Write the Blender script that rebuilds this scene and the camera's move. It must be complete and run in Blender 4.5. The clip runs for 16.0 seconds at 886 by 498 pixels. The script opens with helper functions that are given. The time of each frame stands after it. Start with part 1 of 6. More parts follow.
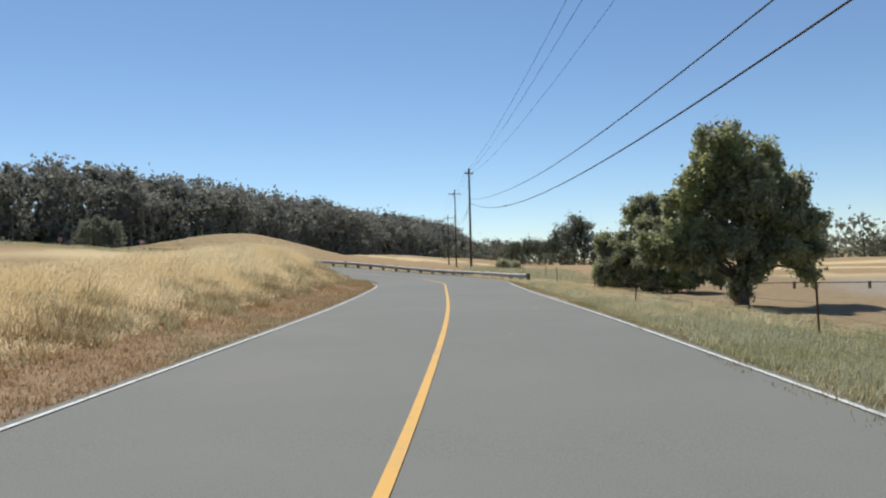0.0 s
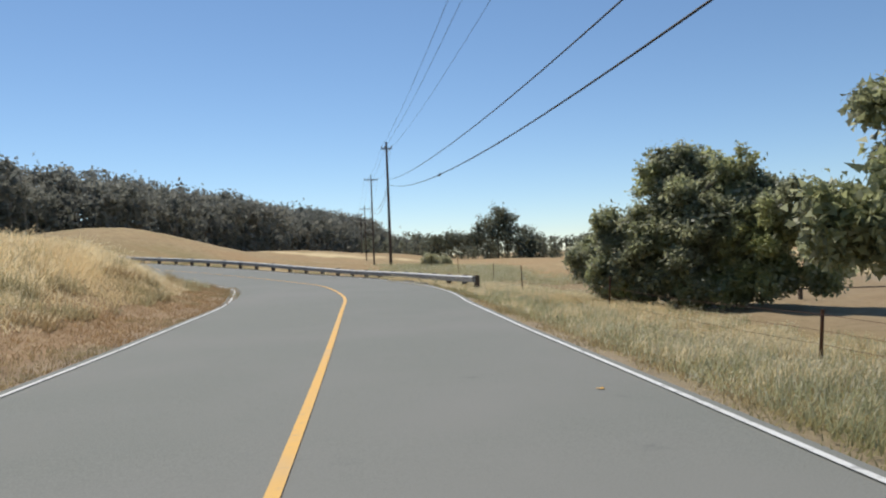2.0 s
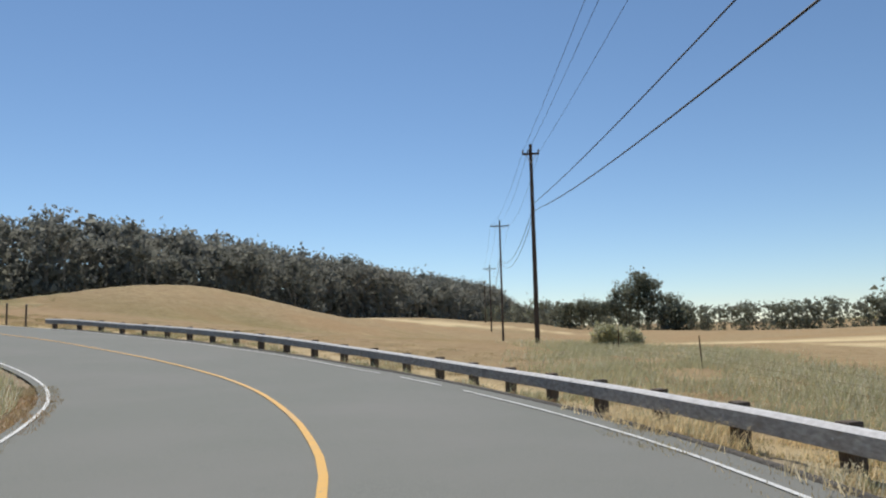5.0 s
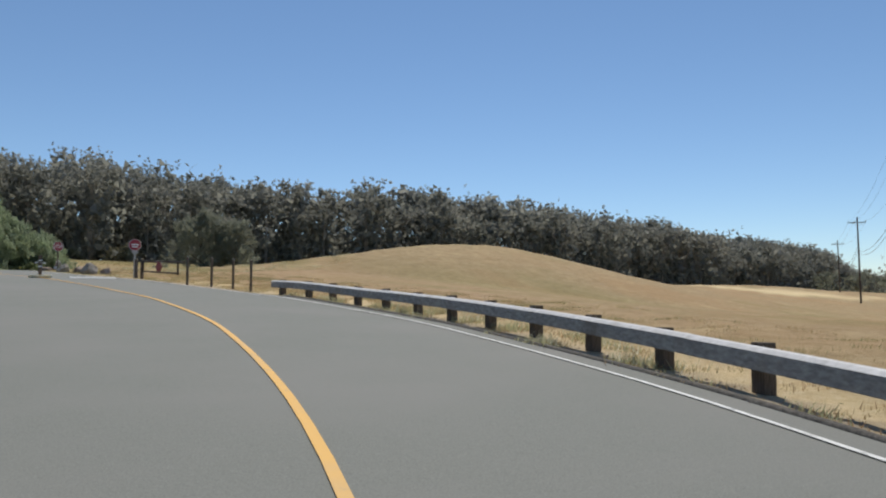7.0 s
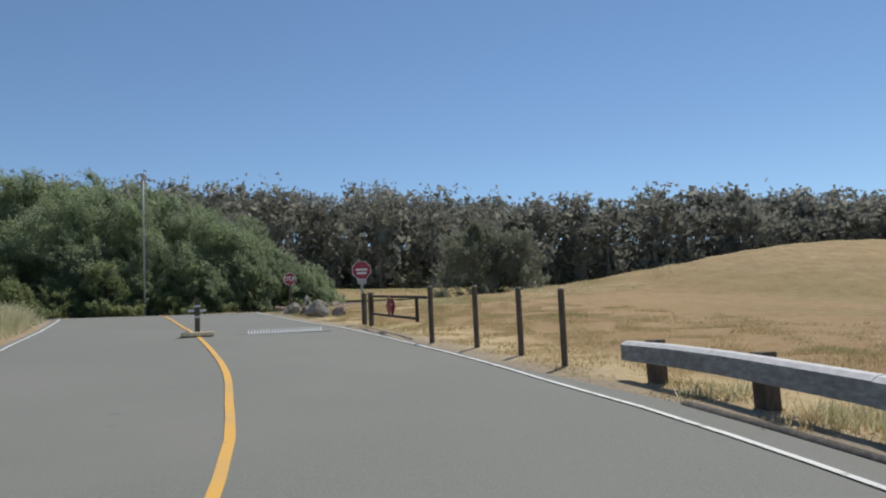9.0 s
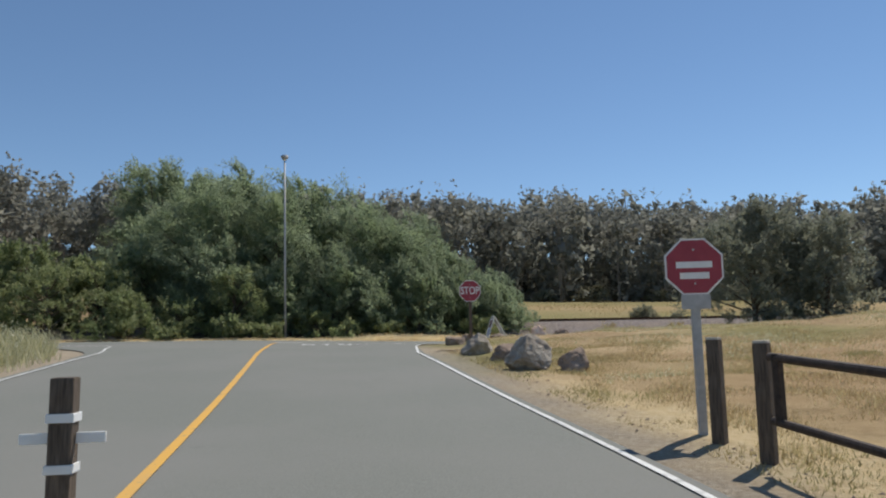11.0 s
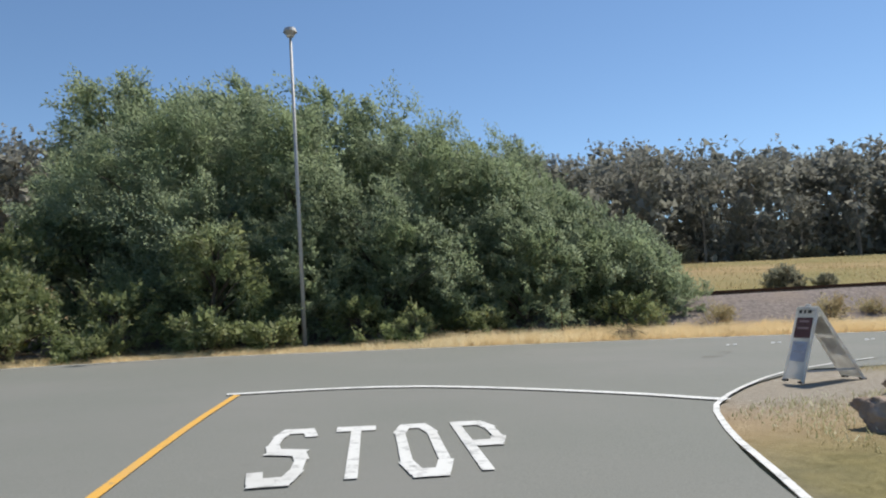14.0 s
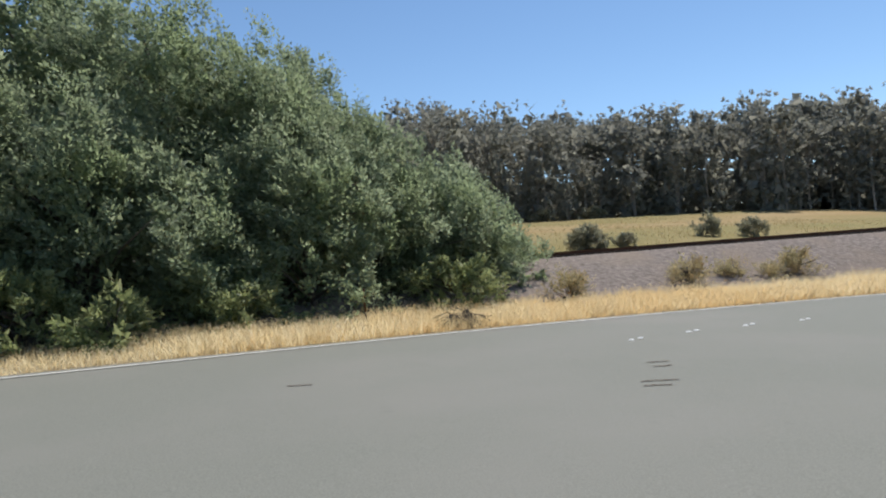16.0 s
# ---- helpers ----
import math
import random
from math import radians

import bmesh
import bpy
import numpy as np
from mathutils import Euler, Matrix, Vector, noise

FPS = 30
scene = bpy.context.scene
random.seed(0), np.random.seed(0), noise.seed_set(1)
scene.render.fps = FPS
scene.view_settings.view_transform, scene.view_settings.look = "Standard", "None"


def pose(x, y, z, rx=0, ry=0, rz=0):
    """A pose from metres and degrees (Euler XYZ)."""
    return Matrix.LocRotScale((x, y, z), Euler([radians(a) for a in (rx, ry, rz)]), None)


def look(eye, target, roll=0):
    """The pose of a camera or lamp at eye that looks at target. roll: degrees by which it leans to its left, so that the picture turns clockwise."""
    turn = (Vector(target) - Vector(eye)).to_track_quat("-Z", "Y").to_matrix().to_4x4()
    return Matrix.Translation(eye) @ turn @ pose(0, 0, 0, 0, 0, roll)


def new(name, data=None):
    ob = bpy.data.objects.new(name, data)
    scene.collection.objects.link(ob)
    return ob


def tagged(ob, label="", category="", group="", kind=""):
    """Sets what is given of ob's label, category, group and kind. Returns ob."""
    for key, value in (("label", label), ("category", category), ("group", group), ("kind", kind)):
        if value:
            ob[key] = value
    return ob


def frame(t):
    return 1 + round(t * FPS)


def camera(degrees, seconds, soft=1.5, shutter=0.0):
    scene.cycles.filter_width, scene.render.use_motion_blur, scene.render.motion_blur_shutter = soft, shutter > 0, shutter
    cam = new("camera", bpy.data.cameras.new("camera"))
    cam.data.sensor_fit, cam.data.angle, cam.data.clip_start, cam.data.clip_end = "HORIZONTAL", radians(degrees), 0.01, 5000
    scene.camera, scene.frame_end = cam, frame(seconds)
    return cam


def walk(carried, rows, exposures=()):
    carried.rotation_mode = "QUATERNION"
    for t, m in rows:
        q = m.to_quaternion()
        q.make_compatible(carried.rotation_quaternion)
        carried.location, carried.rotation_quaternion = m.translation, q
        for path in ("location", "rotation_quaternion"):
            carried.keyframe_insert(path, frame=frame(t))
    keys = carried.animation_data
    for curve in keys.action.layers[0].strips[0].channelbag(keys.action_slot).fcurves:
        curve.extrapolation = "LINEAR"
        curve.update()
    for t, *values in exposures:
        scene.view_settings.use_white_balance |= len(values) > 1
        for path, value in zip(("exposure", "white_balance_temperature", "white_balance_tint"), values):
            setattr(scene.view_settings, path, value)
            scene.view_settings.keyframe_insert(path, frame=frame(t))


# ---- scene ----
cam = camera(62.5, 16.0, 2.1)
PATH = [
    (0, (0.018, 4.88, -0.504), (-0.062, 6.878, -0.461), -1.4),
    (0.5, (-0.078, 8.851, -0.474), (0.077, 10.845, -0.458), -2.5),
    (1, (-0.035, 13.309, -0.449), (0.171, 15.298, -0.435), -2.8),
    (1.5, (0.054, 17.857, -0.379), (0.215, 19.85, -0.362), -2.0),
    (2, (0.057, 22.539, -0.34), (0.195, 24.534, -0.319), -2.3),
    (2.5, (0.133, 27.455, -0.294), (0.247, 29.451, -0.267), -2.5),
    (3, (0.142, 32.717, -0.235), (0.245, 34.711, -0.121), -3.6),
    (3.2, (0.023, 34.77, -0.214), (0.117, 36.763, -0.077), -3.6),
    (5.3, (-1.975, 54.881, -0.049), (-2.257, 56.849, 0.171), -0.6),
    (5.5, (-2.333, 56.662, -0.076), (-2.686, 58.62, 0.125), -0.2),
    (6, (-3.922, 61.263, -0.007), (-4.469, 63.179, 0.16), -0.9),
    (6.5, (-5.751, 65.26, 0.073), (-6.486, 67.114, 0.226), -1.0),
    (7, (-8.189, 69.388, 0.224), (-9.151, 71.136, 0.366), -0.4),
    (7.5, (-10.781, 73.042, 0.469), (-11.913, 74.685, 0.611), -1.2),
    (8, (-14.136, 76.641, 0.818), (-15.398, 78.184, 0.984), 0.0),
    (8.5, (-17.489, 79.642, 1.136), (-18.883, 81.068, 1.287), -1.1),
    (9, (-21.335, 82.543, 1.45), (-22.869, 83.81, 1.655), -2.6),
    (9.5, (-24.927, 84.826, 1.786), (-26.56, 85.954, 2.035), -3.0),
    (9.7, (-26.436, 85.797, 1.905), (-28.1, 86.878, 2.152), -2.7),
    (11.8, (-41.583, 91.724, 3.044), (-43.439, 92.435, 3.273), -3.7),
    (12, (-42.968, 92.171, 3.153), (-44.84, 92.846, 3.359), -4.8),
    (12.5, (-46.172, 93.067, 3.316), (-48.05, 93.719, 3.533), -3.6),
    (13, (-49.24, 94.06, 3.515), (-51.124, 94.707, 3.691), -2.0),
    (13.5, (-51.958, 95.008, 3.732), (-53.826, 95.691, 3.939), -3.4),
    (14, (-54.671, 96.052, 3.891), (-56.524, 96.784, 4.065), -3.0),
    (14.5, (-56.885, 97.057, 4.029), (-58.739, 97.792, 4.186), -2.8),
    (15, (-59.086, 98.117, 4.151), (-60.904, 98.937, 4.304), -1.6),
    (15.5, (-61.193, 99.471, 4.108), (-62.907, 100.498, 4.183), -2.4),
    (16, (-63.037, 100.821, 4.163), (-64.628, 102.032, 4.202), -4.2),
]
walk(cam, [(t, look(eye, target, roll)) for t, eye, target, roll in PATH],
     [(0.0, 0.05), (3.0, 0.05), (6.0, -0.06), (9.5, -0.06), (12.0, 0.05), (13.0, 0.15), (14.0, 0.27), (16.0, 0.27)])

# ---- sky, sun ----
SUN_EL, SUN_AZ = 57.0, 23.0  # azimuth to the left of +y
world = bpy.data.worlds.new("sky")
scene.world = world
world.use_nodes = True
wt = world.node_tree
sky = wt.nodes.new("ShaderNodeTexSky")
sky.sky_type = "NISHITA"
sky.sun_disc = False
sky.sun_elevation, sky.sun_rotation = radians(SUN_EL), radians(-SUN_AZ)
sky.altitude, sky.air_density, sky.dust_density, sky.ozone_density = 400.0, 0.9, 0.0, 4.4
bg = wt.nodes["Background"]
bg.inputs["Strength"].default_value = 0.108
deeper = wt.nodes.new("ShaderNodeHueSaturation")
deeper.inputs["Hue"].default_value, deeper.inputs["Saturation"].default_value = 0.4965, 1.0
wt.links.new(sky.outputs["Color"], deeper.inputs["Color"])
wt.links.new(deeper.outputs["Color"], bg.inputs["Color"])
sun = new("sun", bpy.data.lights.new("sun", "SUN"))
sun.data.energy, sun.data.angle, sun.data.color = 4.2, radians(0.53), (1.0, 0.94, 0.84)
sun.matrix_world = look((-math.sin(radians(SUN_AZ)) * math.cos(radians(SUN_EL)) * 100, math.cos(radians(SUN_AZ)) * math.cos(radians(SUN_EL)) * 100,
                         math.sin(radians(SUN_EL)) * 100), (0, 0, 0))
scene.view_settings.exposure = 0.0

# ---- materials ----


def nodes_of(name):
    m = bpy.data.materials.new(name)
    m.use_nodes = True
    t = m.node_tree
    return m, t, t.nodes["Principled BSDF"]


def ramp(t, fac, stops):
    r = t.nodes.new("ShaderNodeValToRGB")
    e = r.color_ramp.elements
    while len(e) < len(stops):
        e.new(0.5)
    for el, (p, c) in zip(e, stops):
        el.position, el.color = p, (*c, 1)
    t.links.new(fac, r.inputs["Fac"])
    return r.outputs["Color"]


def noise_tex(t, scale, detail=4.0, rough=0.55, stretch=None, coord="Object"):
    tc = t.nodes.new("ShaderNodeTexCoord")
    n = t.nodes.new("ShaderNodeTexNoise")
    n.inputs["Scale"].default_value, n.inputs["Detail"].default_value, n.inputs["Roughness"].default_value = scale, detail, rough
    if stretch:
        mp = t.nodes.new("ShaderNodeMapping")
        mp.inputs["Scale"].default_value = stretch
        t.links.new(tc.outputs[coord], mp.inputs["Vector"])
        t.links.new(mp.outputs["Vector"], n.inputs["Vector"])
    else:
        t.links.new(tc.outputs[coord], n.inputs["Vector"])
    return n.outputs["Fac"]


def mixed(t, a, b, fac, mode="MIX"):
    m = t.nodes.new("ShaderNodeMix")
    m.data_type, m.blend_type = "RGBA", mode
    for sock, v in ((m.inputs[6], a), (m.inputs[7], b), (m.inputs[0], fac)):
        if isinstance(v, (int, float)):
            sock.default_value = v
        elif isinstance(v, tuple):
            sock.default_value = (*v, 1)
        else:
            t.links.new(v, sock)
    return m.outputs[2]


def bumped(t, p, height, strength, dist=0.02):
    b = t.nodes.new("ShaderNodeBump")
    b.inputs["Strength"].default_value, b.inputs["Distance"].default_value = strength, dist
    t.links.new(height, b.inputs["Height"])
    t.links.new(b.outputs["Normal"], p.inputs["Normal"])


def surface(name, stops, scale, rough=0.7, metal=0.0, bump=0.3, fine=None, stretch=None, big=None, spec=0.3, bdist=0.02):
    """A plain weathered surface: colour from noise, a second scale of stains, fine relief."""
    m, t, p = nodes_of(name)
    c = ramp(t, noise_tex(t, scale, 5, 0.6, stretch), stops)
    if big:
        c = mixed(t, c, big[1], ramp(t, noise_tex(t, big[0], 3), [(big[2], (0, 0, 0)), (big[2] + 0.25, (1, 1, 1))]))
    t.links.new(c, p.inputs["Base Color"])
    p.inputs["Roughness"].default_value, p.inputs["Metallic"].default_value, p.inputs["Specular IOR Level"].default_value = rough, metal, spec
    bumped(t, p, noise_tex(t, fine or scale * 4, 4, 0.6, stretch), bump, bdist)
    return m


def island(t):
    return t.nodes.new("ShaderNodeNewGeometry").outputs["Random Per Island"]


def blades(name, stops, rough=0.75, passing=0.35, patch=None, gloss=0.25):
    """Leaves and grass: colour by piece, some light let through."""
    m, t, p = nodes_of(name)
    c = ramp(t, island(t), stops)
    if patch:
        c = mixed(t, c, patch[1], ramp(t, noise_tex(t, patch[0], 3), [(0.45, (0, 0, 0)), (0.65, (1, 1, 1))]))
    t.links.new(c, p.inputs["Base Color"])
    p.inputs["Roughness"].default_value, p.inputs["Specular IOR Level"].default_value = rough, gloss
    tr = t.nodes.new("ShaderNodeBsdfTranslucent")
    t.links.new(c, tr.inputs["Color"])
    mx = t.nodes.new("ShaderNodeMixShader")
    mx.inputs[0].default_value = passing
    t.links.new(p.outputs[0], mx.inputs[1])
    t.links.new(tr.outputs[0], mx.inputs[2])
    t.links.new(mx.outputs[0], t.nodes["Material Output"].inputs["Surface"])
    return m


def asphalt_material():
    m, t, p = nodes_of("asphalt")
    c = ramp(t, noise_tex(t, 60, 3, 0.7), [(0.3, (0.142, 0.146, 0.128)), (0.7, (0.226, 0.231, 0.205))])
    c = mixed(t, c, (0.21, 0.207, 0.188), ramp(t, noise_tex(t, 0.25, 4), [(0.42, (0, 0, 0)), (0.68, (0.8, 0.8, 0.8))]))
    c = mixed(t, c, (0.09, 0.09, 0.088), ramp(t, noise_tex(t, 1.3, 5, 0.7), [(0.66, (0, 0, 0)), (0.8, (0.5, 0.5, 0.5))]))
    t.links.new(c, p.inputs["Base Color"])
    p.inputs["Roughness"].default_value, p.inputs["Specular IOR Level"].default_value = 0.85, 0.25
    bumped(t, p, noise_tex(t, 90, 2), 0.25, 0.01)
    return m


def paint_material(name, col, worn):
    m, t, p = nodes_of(name)
    c = mixed(t, col, (0.2, 0.2, 0.19), ramp(t, noise_tex(t, 5.0, 5, 0.75), [(worn, (0, 0, 0)), (worn + 0.16, (0.85, 0.85, 0.85))]))
    c = mixed(t, c, (0.3, 0.28, 0.24), ramp(t, noise_tex(t, 0.8, 3), [(0.5, (0, 0, 0)), (0.8, (0.4, 0.4, 0.4))]))
    t.links.new(c, p.inputs["Base Color"])
    p.inputs["Roughness"].default_value = 0.65
    bumped(t, p, noise_tex(t, 80, 2), 0.2, 0.005)
    return m


def ground_material():
    """Dry earth and matted grass; the attribute 'soil' says where it is bare (r), green (g) or gravel (b)."""
    m, t, p = nodes_of("ground_cover")
    dry = ramp(t, noise_tex(t, 1.2, 8, 0.7), [(0.25, (0.25, 0.168, 0.09)), (0.5, (0.36, 0.262, 0.143)), (0.75, (0.46, 0.352, 0.205))])
    dry = mixed(t, dry, (0.375, 0.245, 0.127), ramp(t, noise_tex(t, 0.07, 5, 0.6), [(0.45, (0, 0, 0)), (0.62, (0.8, 0.8, 0.8))]))
    dry = mixed(t, dry, (0.20, 0.19, 0.07), ramp(t, noise_tex(t, 0.045, 6, 0.65), [(0.55, (0, 0, 0)), (0.7, (0.5, 0.5, 0.5))]))
    dry = mixed(t, dry, (0.19, 0.14, 0.07), ramp(t, noise_tex(t, 2.6, 9, 0.72), [(0.5, (0, 0, 0)), (0.66, (0.5, 0.5, 0.5))]))
    dry = mixed(t, dry, (0.50, 0.38, 0.21), ramp(t, noise_tex(t, 0.35, 6, 0.7), [(0.52, (0, 0, 0)), (0.7, (0.6, 0.6, 0.6))]))
    lit = t.nodes.new("ShaderNodeAttribute")
    lit.attribute_name = "litter"
    matted = ramp(t, noise_tex(t, 7.0, 9, 0.75), [(0.3, (0.50, 0.37, 0.19)), (0.5, (0.68, 0.54, 0.31)), (0.7, (0.80, 0.69, 0.46))])
    dry = mixed(t, dry, matted, lit.outputs["Fac"])
    att = t.nodes.new("ShaderNodeAttribute")
    att.attribute_name = "soil"
    sep = t.nodes.new("ShaderNodeSeparateColor")
    t.links.new(att.outputs["Color"], sep.inputs["Color"])
    bare = ramp(t, noise_tex(t, 2.5, 6, 0.7), [(0.3, (0.22, 0.168, 0.105)), (0.7, (0.33, 0.26, 0.17))])
    green = ramp(t, noise_tex(t, 3.0, 6, 0.7), [(0.3, (0.10, 0.11, 0.035)), (0.7, (0.27, 0.25, 0.10))])
    gravel = ramp(t, noise_tex(t, 14, 4, 0.8), [(0.3, (0.21, 0.18, 0.145)), (0.55, (0.36, 0.32, 0.26)), (0.75, (0.48, 0.44, 0.37))])
    rust = ramp(t, noise_tex(t, 1.8, 8, 0.75), [(0.28, (0.23, 0.145, 0.08)), (0.5, (0.37, 0.25, 0.145)), (0.75, (0.51, 0.39, 0.245))])
    c = mixed(t, dry, rust, att.outputs["Alpha"])
    c = mixed(t, c, bare, sep.outputs["Red"])
    c = mixed(t, c, green, sep.outputs["Green"])
    c = mixed(t, c, gravel, sep.outputs["Blue"])
    t.links.new(c, p.inputs["Base Color"])
    p.inputs["Roughness"].default_value, p.inputs["Specular IOR Level"].default_value = 0.95, 0.1
    bumped(t, p, noise_tex(t, 6, 8, 0.75), 0.8, 0.08)
    return m


GROUND = ground_material()
ASPHALT = asphalt_material()
WHITE_PAINT = paint_material("white_road_paint", (0.66, 0.66, 0.63), 0.52)
YELLOW_PAINT = paint_material("yellow_road_paint", (0.68, 0.375, 0.06), 0.58)
STRAW = blades("dry_grass_blades", [(0.0, (0.60, 0.475, 0.27)), (0.5, (0.80, 0.68, 0.43)), (1.0, (0.90, 0.83, 0.63))], 0.7, 0.6, (0.12, (0.75, 0.60, 0.35)))
RUST_GRASS = blades("reddish_cut_grass_blades", [(0.0, (0.29, 0.175, 0.085)), (0.5, (0.43, 0.285, 0.15)), (1.0, (0.60, 0.46, 0.27))], 0.75, 0.45, (0.35, (0.37, 0.32, 0.18)))
TAN_GRASS = blades("tan_short_grass_blades", [(0.0, (0.30, 0.22, 0.11)), (0.5, (0.46, 0.36, 0.19)), (1.0, (0.66, 0.55, 0.33))], 0.75, 0.5, (0.4, (0.34, 0.31, 0.15)))
WEED = blades("grey_green_weed_leaves", [(0.0, (0.28, 0.25, 0.14)), (0.5, (0.42, 0.37, 0.21)), (1.0, (0.60, 0.52, 0.32))], 0.7, 0.5, (0.5, (0.38, 0.27, 0.14)))
GREENISH = blades("half_green_grass_blades", [(0.0, (0.30, 0.30, 0.16)), (0.5, (0.48, 0.46, 0.27)), (1.0, (0.80, 0.76, 0.58))], 0.7, 0.5, (0.2, (0.46, 0.45, 0.26)))
OAK_LEAF = blades("oak_leaves", [(0.0, (0.21, 0.222, 0.145)), (0.5, (0.32, 0.335, 0.205)), (0.85, (0.40, 0.41, 0.26)), (1.0, (0.60, 0.59, 0.46))], 0.45, 0.62, (0.45, (0.42, 0.44, 0.20)), 0.4)
WILLOW_LEAF = blades("willow_leaves", [(0.0, (0.205, 0.252, 0.158)), (0.5, (0.275, 0.33, 0.21)), (0.9, (0.33, 0.385, 0.25)), (1.0, (0.42, 0.47, 0.34))], 0.6, 0.66, (0.3, (0.28, 0.345, 0.185)), 0.2)
SHRUB_LEAF = blades("shrub_leaves", [(0.0, (0.17, 0.20, 0.09)), (0.5, (0.25, 0.285, 0.13)), (0.9, (0.33, 0.36, 0.18)), (1.0, (0.44, 0.46, 0.28))], 0.5, 0.55, (0.4, (0.22, 0.27, 0.12)), 0.35)
SAGE_LEAF = blades("sage_leaves", [(0.0, (0.216, 0.216, 0.151)), (0.5, (0.292, 0.292, 0.205)), (1.0, (0.41, 0.4, 0.292))], 0.7, 0.5, (0.6, (0.292, 0.259, 0.173)), 0.2)
FIELD_LEAF = blades("field_tree_leaves", [(0.0, (0.20, 0.215, 0.16)), (0.5, (0.25, 0.265, 0.20)), (1.0, (0.32, 0.33, 0.26))], 0.65, 0.5, (0.05, (0.22, 0.23, 0.16)), 0.2)
GUM_LEAF = blades("eucalyptus_leaves", [(0.0, (0.275, 0.278, 0.24)), (0.5, (0.31, 0.31, 0.268)), (0.9, (0.34, 0.338, 0.295)), (1.0, (0.37, 0.367, 0.325))], 0.7, 0.58, (0.05, (0.255, 0.26, 0.22)), 0.2)
BARK = surface("grey_brown_bark", [(0.3, (0.07, 0.055, 0.042)), (0.7, (0.17, 0.14, 0.11))], 6, 0.9, bump=0.8, stretch=(3, 3, 0.6))
PALE_BARK = surface("pale_peeling_bark", [(0.3, (0.2, 0.17, 0.14)), (0.7, (0.4, 0.36, 0.31))], 3, 0.85, bump=0.5, stretch=(3, 3, 0.5))
POLE_WOOD = surface("creosoted_pole_wood", [(0.3, (0.045, 0.033, 0.025)), (0.7, (0.12, 0.09, 0.07))], 8, 0.85, bump=0.6, stretch=(4, 4, 0.3))
POST_WOOD = surface("dark_weathered_timber", [(0.3, (0.075, 0.057, 0.044)), (0.7, (0.19, 0.148, 0.114))], 14, 0.85, bump=0.7, stretch=(4, 4, 0.4))
CAP_WOOD = surface("bleached_end_grain", [(0.3, (0.4, 0.36, 0.3)), (0.7, (0.62, 0.58, 0.5))], 30, 0.8, bump=0.4)
# bleached beam top, made paler still so the sunlight on it is in the colour
BEAM_TOP = surface("sunlit_bleached_beam_top", [(0.3, (0.50, 0.49, 0.48)), (0.7, (0.68, 0.67, 0.66))], 9, 0.8, 0, 0.4, 40, None, (1.3, (0.40, 0.38, 0.36), 0.58))
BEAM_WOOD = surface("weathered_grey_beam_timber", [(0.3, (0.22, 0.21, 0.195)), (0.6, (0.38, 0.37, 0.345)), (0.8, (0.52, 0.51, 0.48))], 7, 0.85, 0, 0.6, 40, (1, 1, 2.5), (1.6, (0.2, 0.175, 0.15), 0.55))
OLD_ASPHALT = surface("crumbling_dark_asphalt", [(0.3, (0.065, 0.06, 0.053)), (0.7, (0.165, 0.15, 0.13))], 18, 0.95, 0, 0.9, 50, None, (2.0, (0.16, 0.14, 0.11), 0.6))
GALV = surface("grey_galvanised_steel", [(0.3, (0.36, 0.36, 0.355)), (0.7, (0.48, 0.48, 0.475))], 12, 0.6, 0.25, 0.1, 60, None, None, 0.5)
RUSTY = surface("rusty_steel", [(0.3, (0.06, 0.03, 0.018)), (0.7, (0.16, 0.075, 0.04))], 16, 0.8, 0.2, 0.4, 80)
DARK_STEEL = surface("dark_brown_painted_steel", [(0.3, (0.028, 0.02, 0.016)), (0.7, (0.075, 0.05, 0.036))], 20, 0.6, 0.1, 0.2, 80)
CABLE = surface("black_cable_sheath", [(0.3, (0.012, 0.012, 0.013)), (0.7, (0.03, 0.03, 0.032))], 20, 0.6, 0, 0.1)
SIGN_RED = surface("faded_red_sheeting", [(0.3, (0.28, 0.028, 0.048)), (0.7, (0.35, 0.042, 0.062))], 6, 0.45, 0, 0.05, 90, None, (3.0, (0.38, 0.10, 0.115), 0.6), 0.5)
SIGN_WHITE = surface("white_sheeting", [(0.3, (0.72, 0.72, 0.71)), (0.7, (0.82, 0.82, 0.8))], 8, 0.5, 0, 0.05)
STONE_GREY = surface("lichened_grey_stone", [(0.25, (0.19, 0.16, 0.128)), (0.5, (0.38, 0.33, 0.27)), (0.8, (0.62, 0.56, 0.47))], 3.5, 0.9, 0, 0.9, 14, None, (1.2, (0.33, 0.29, 0.24), 0.55), 0.2, 0.05)
STONE_RED = surface("reddish_brown_stone", [(0.25, (0.17, 0.125, 0.098)), (0.5, (0.29, 0.22, 0.172)), (0.8, (0.46, 0.37, 0.30))], 3.0, 0.9, 0, 0.9, 14, None, (1.4, (0.2, 0.16, 0.13), 0.6), 0.2, 0.05)
STONE_PALE = surface("pale_pinkish_stone", [(0.25, (0.50, 0.30, 0.20)), (0.5, (0.78, 0.55, 0.41)), (0.75, (0.92, 0.80, 0.68))], 2.6, 0.9, 0, 0.9, 14, None, (1.4, (0.40, 0.29, 0.23), 0.55), 0.2, 0.05)
BALLAST = surface("railway_ballast", [(0.25, (0.10, 0.085, 0.075)), (0.5, (0.22, 0.185, 0.165)), (0.8, (0.38, 0.33, 0.30))], 5.0, 0.95, 0, 1.0, 9, None, (0.25, (0.26, 0.21, 0.17), 0.5), 0.1, 0.08)
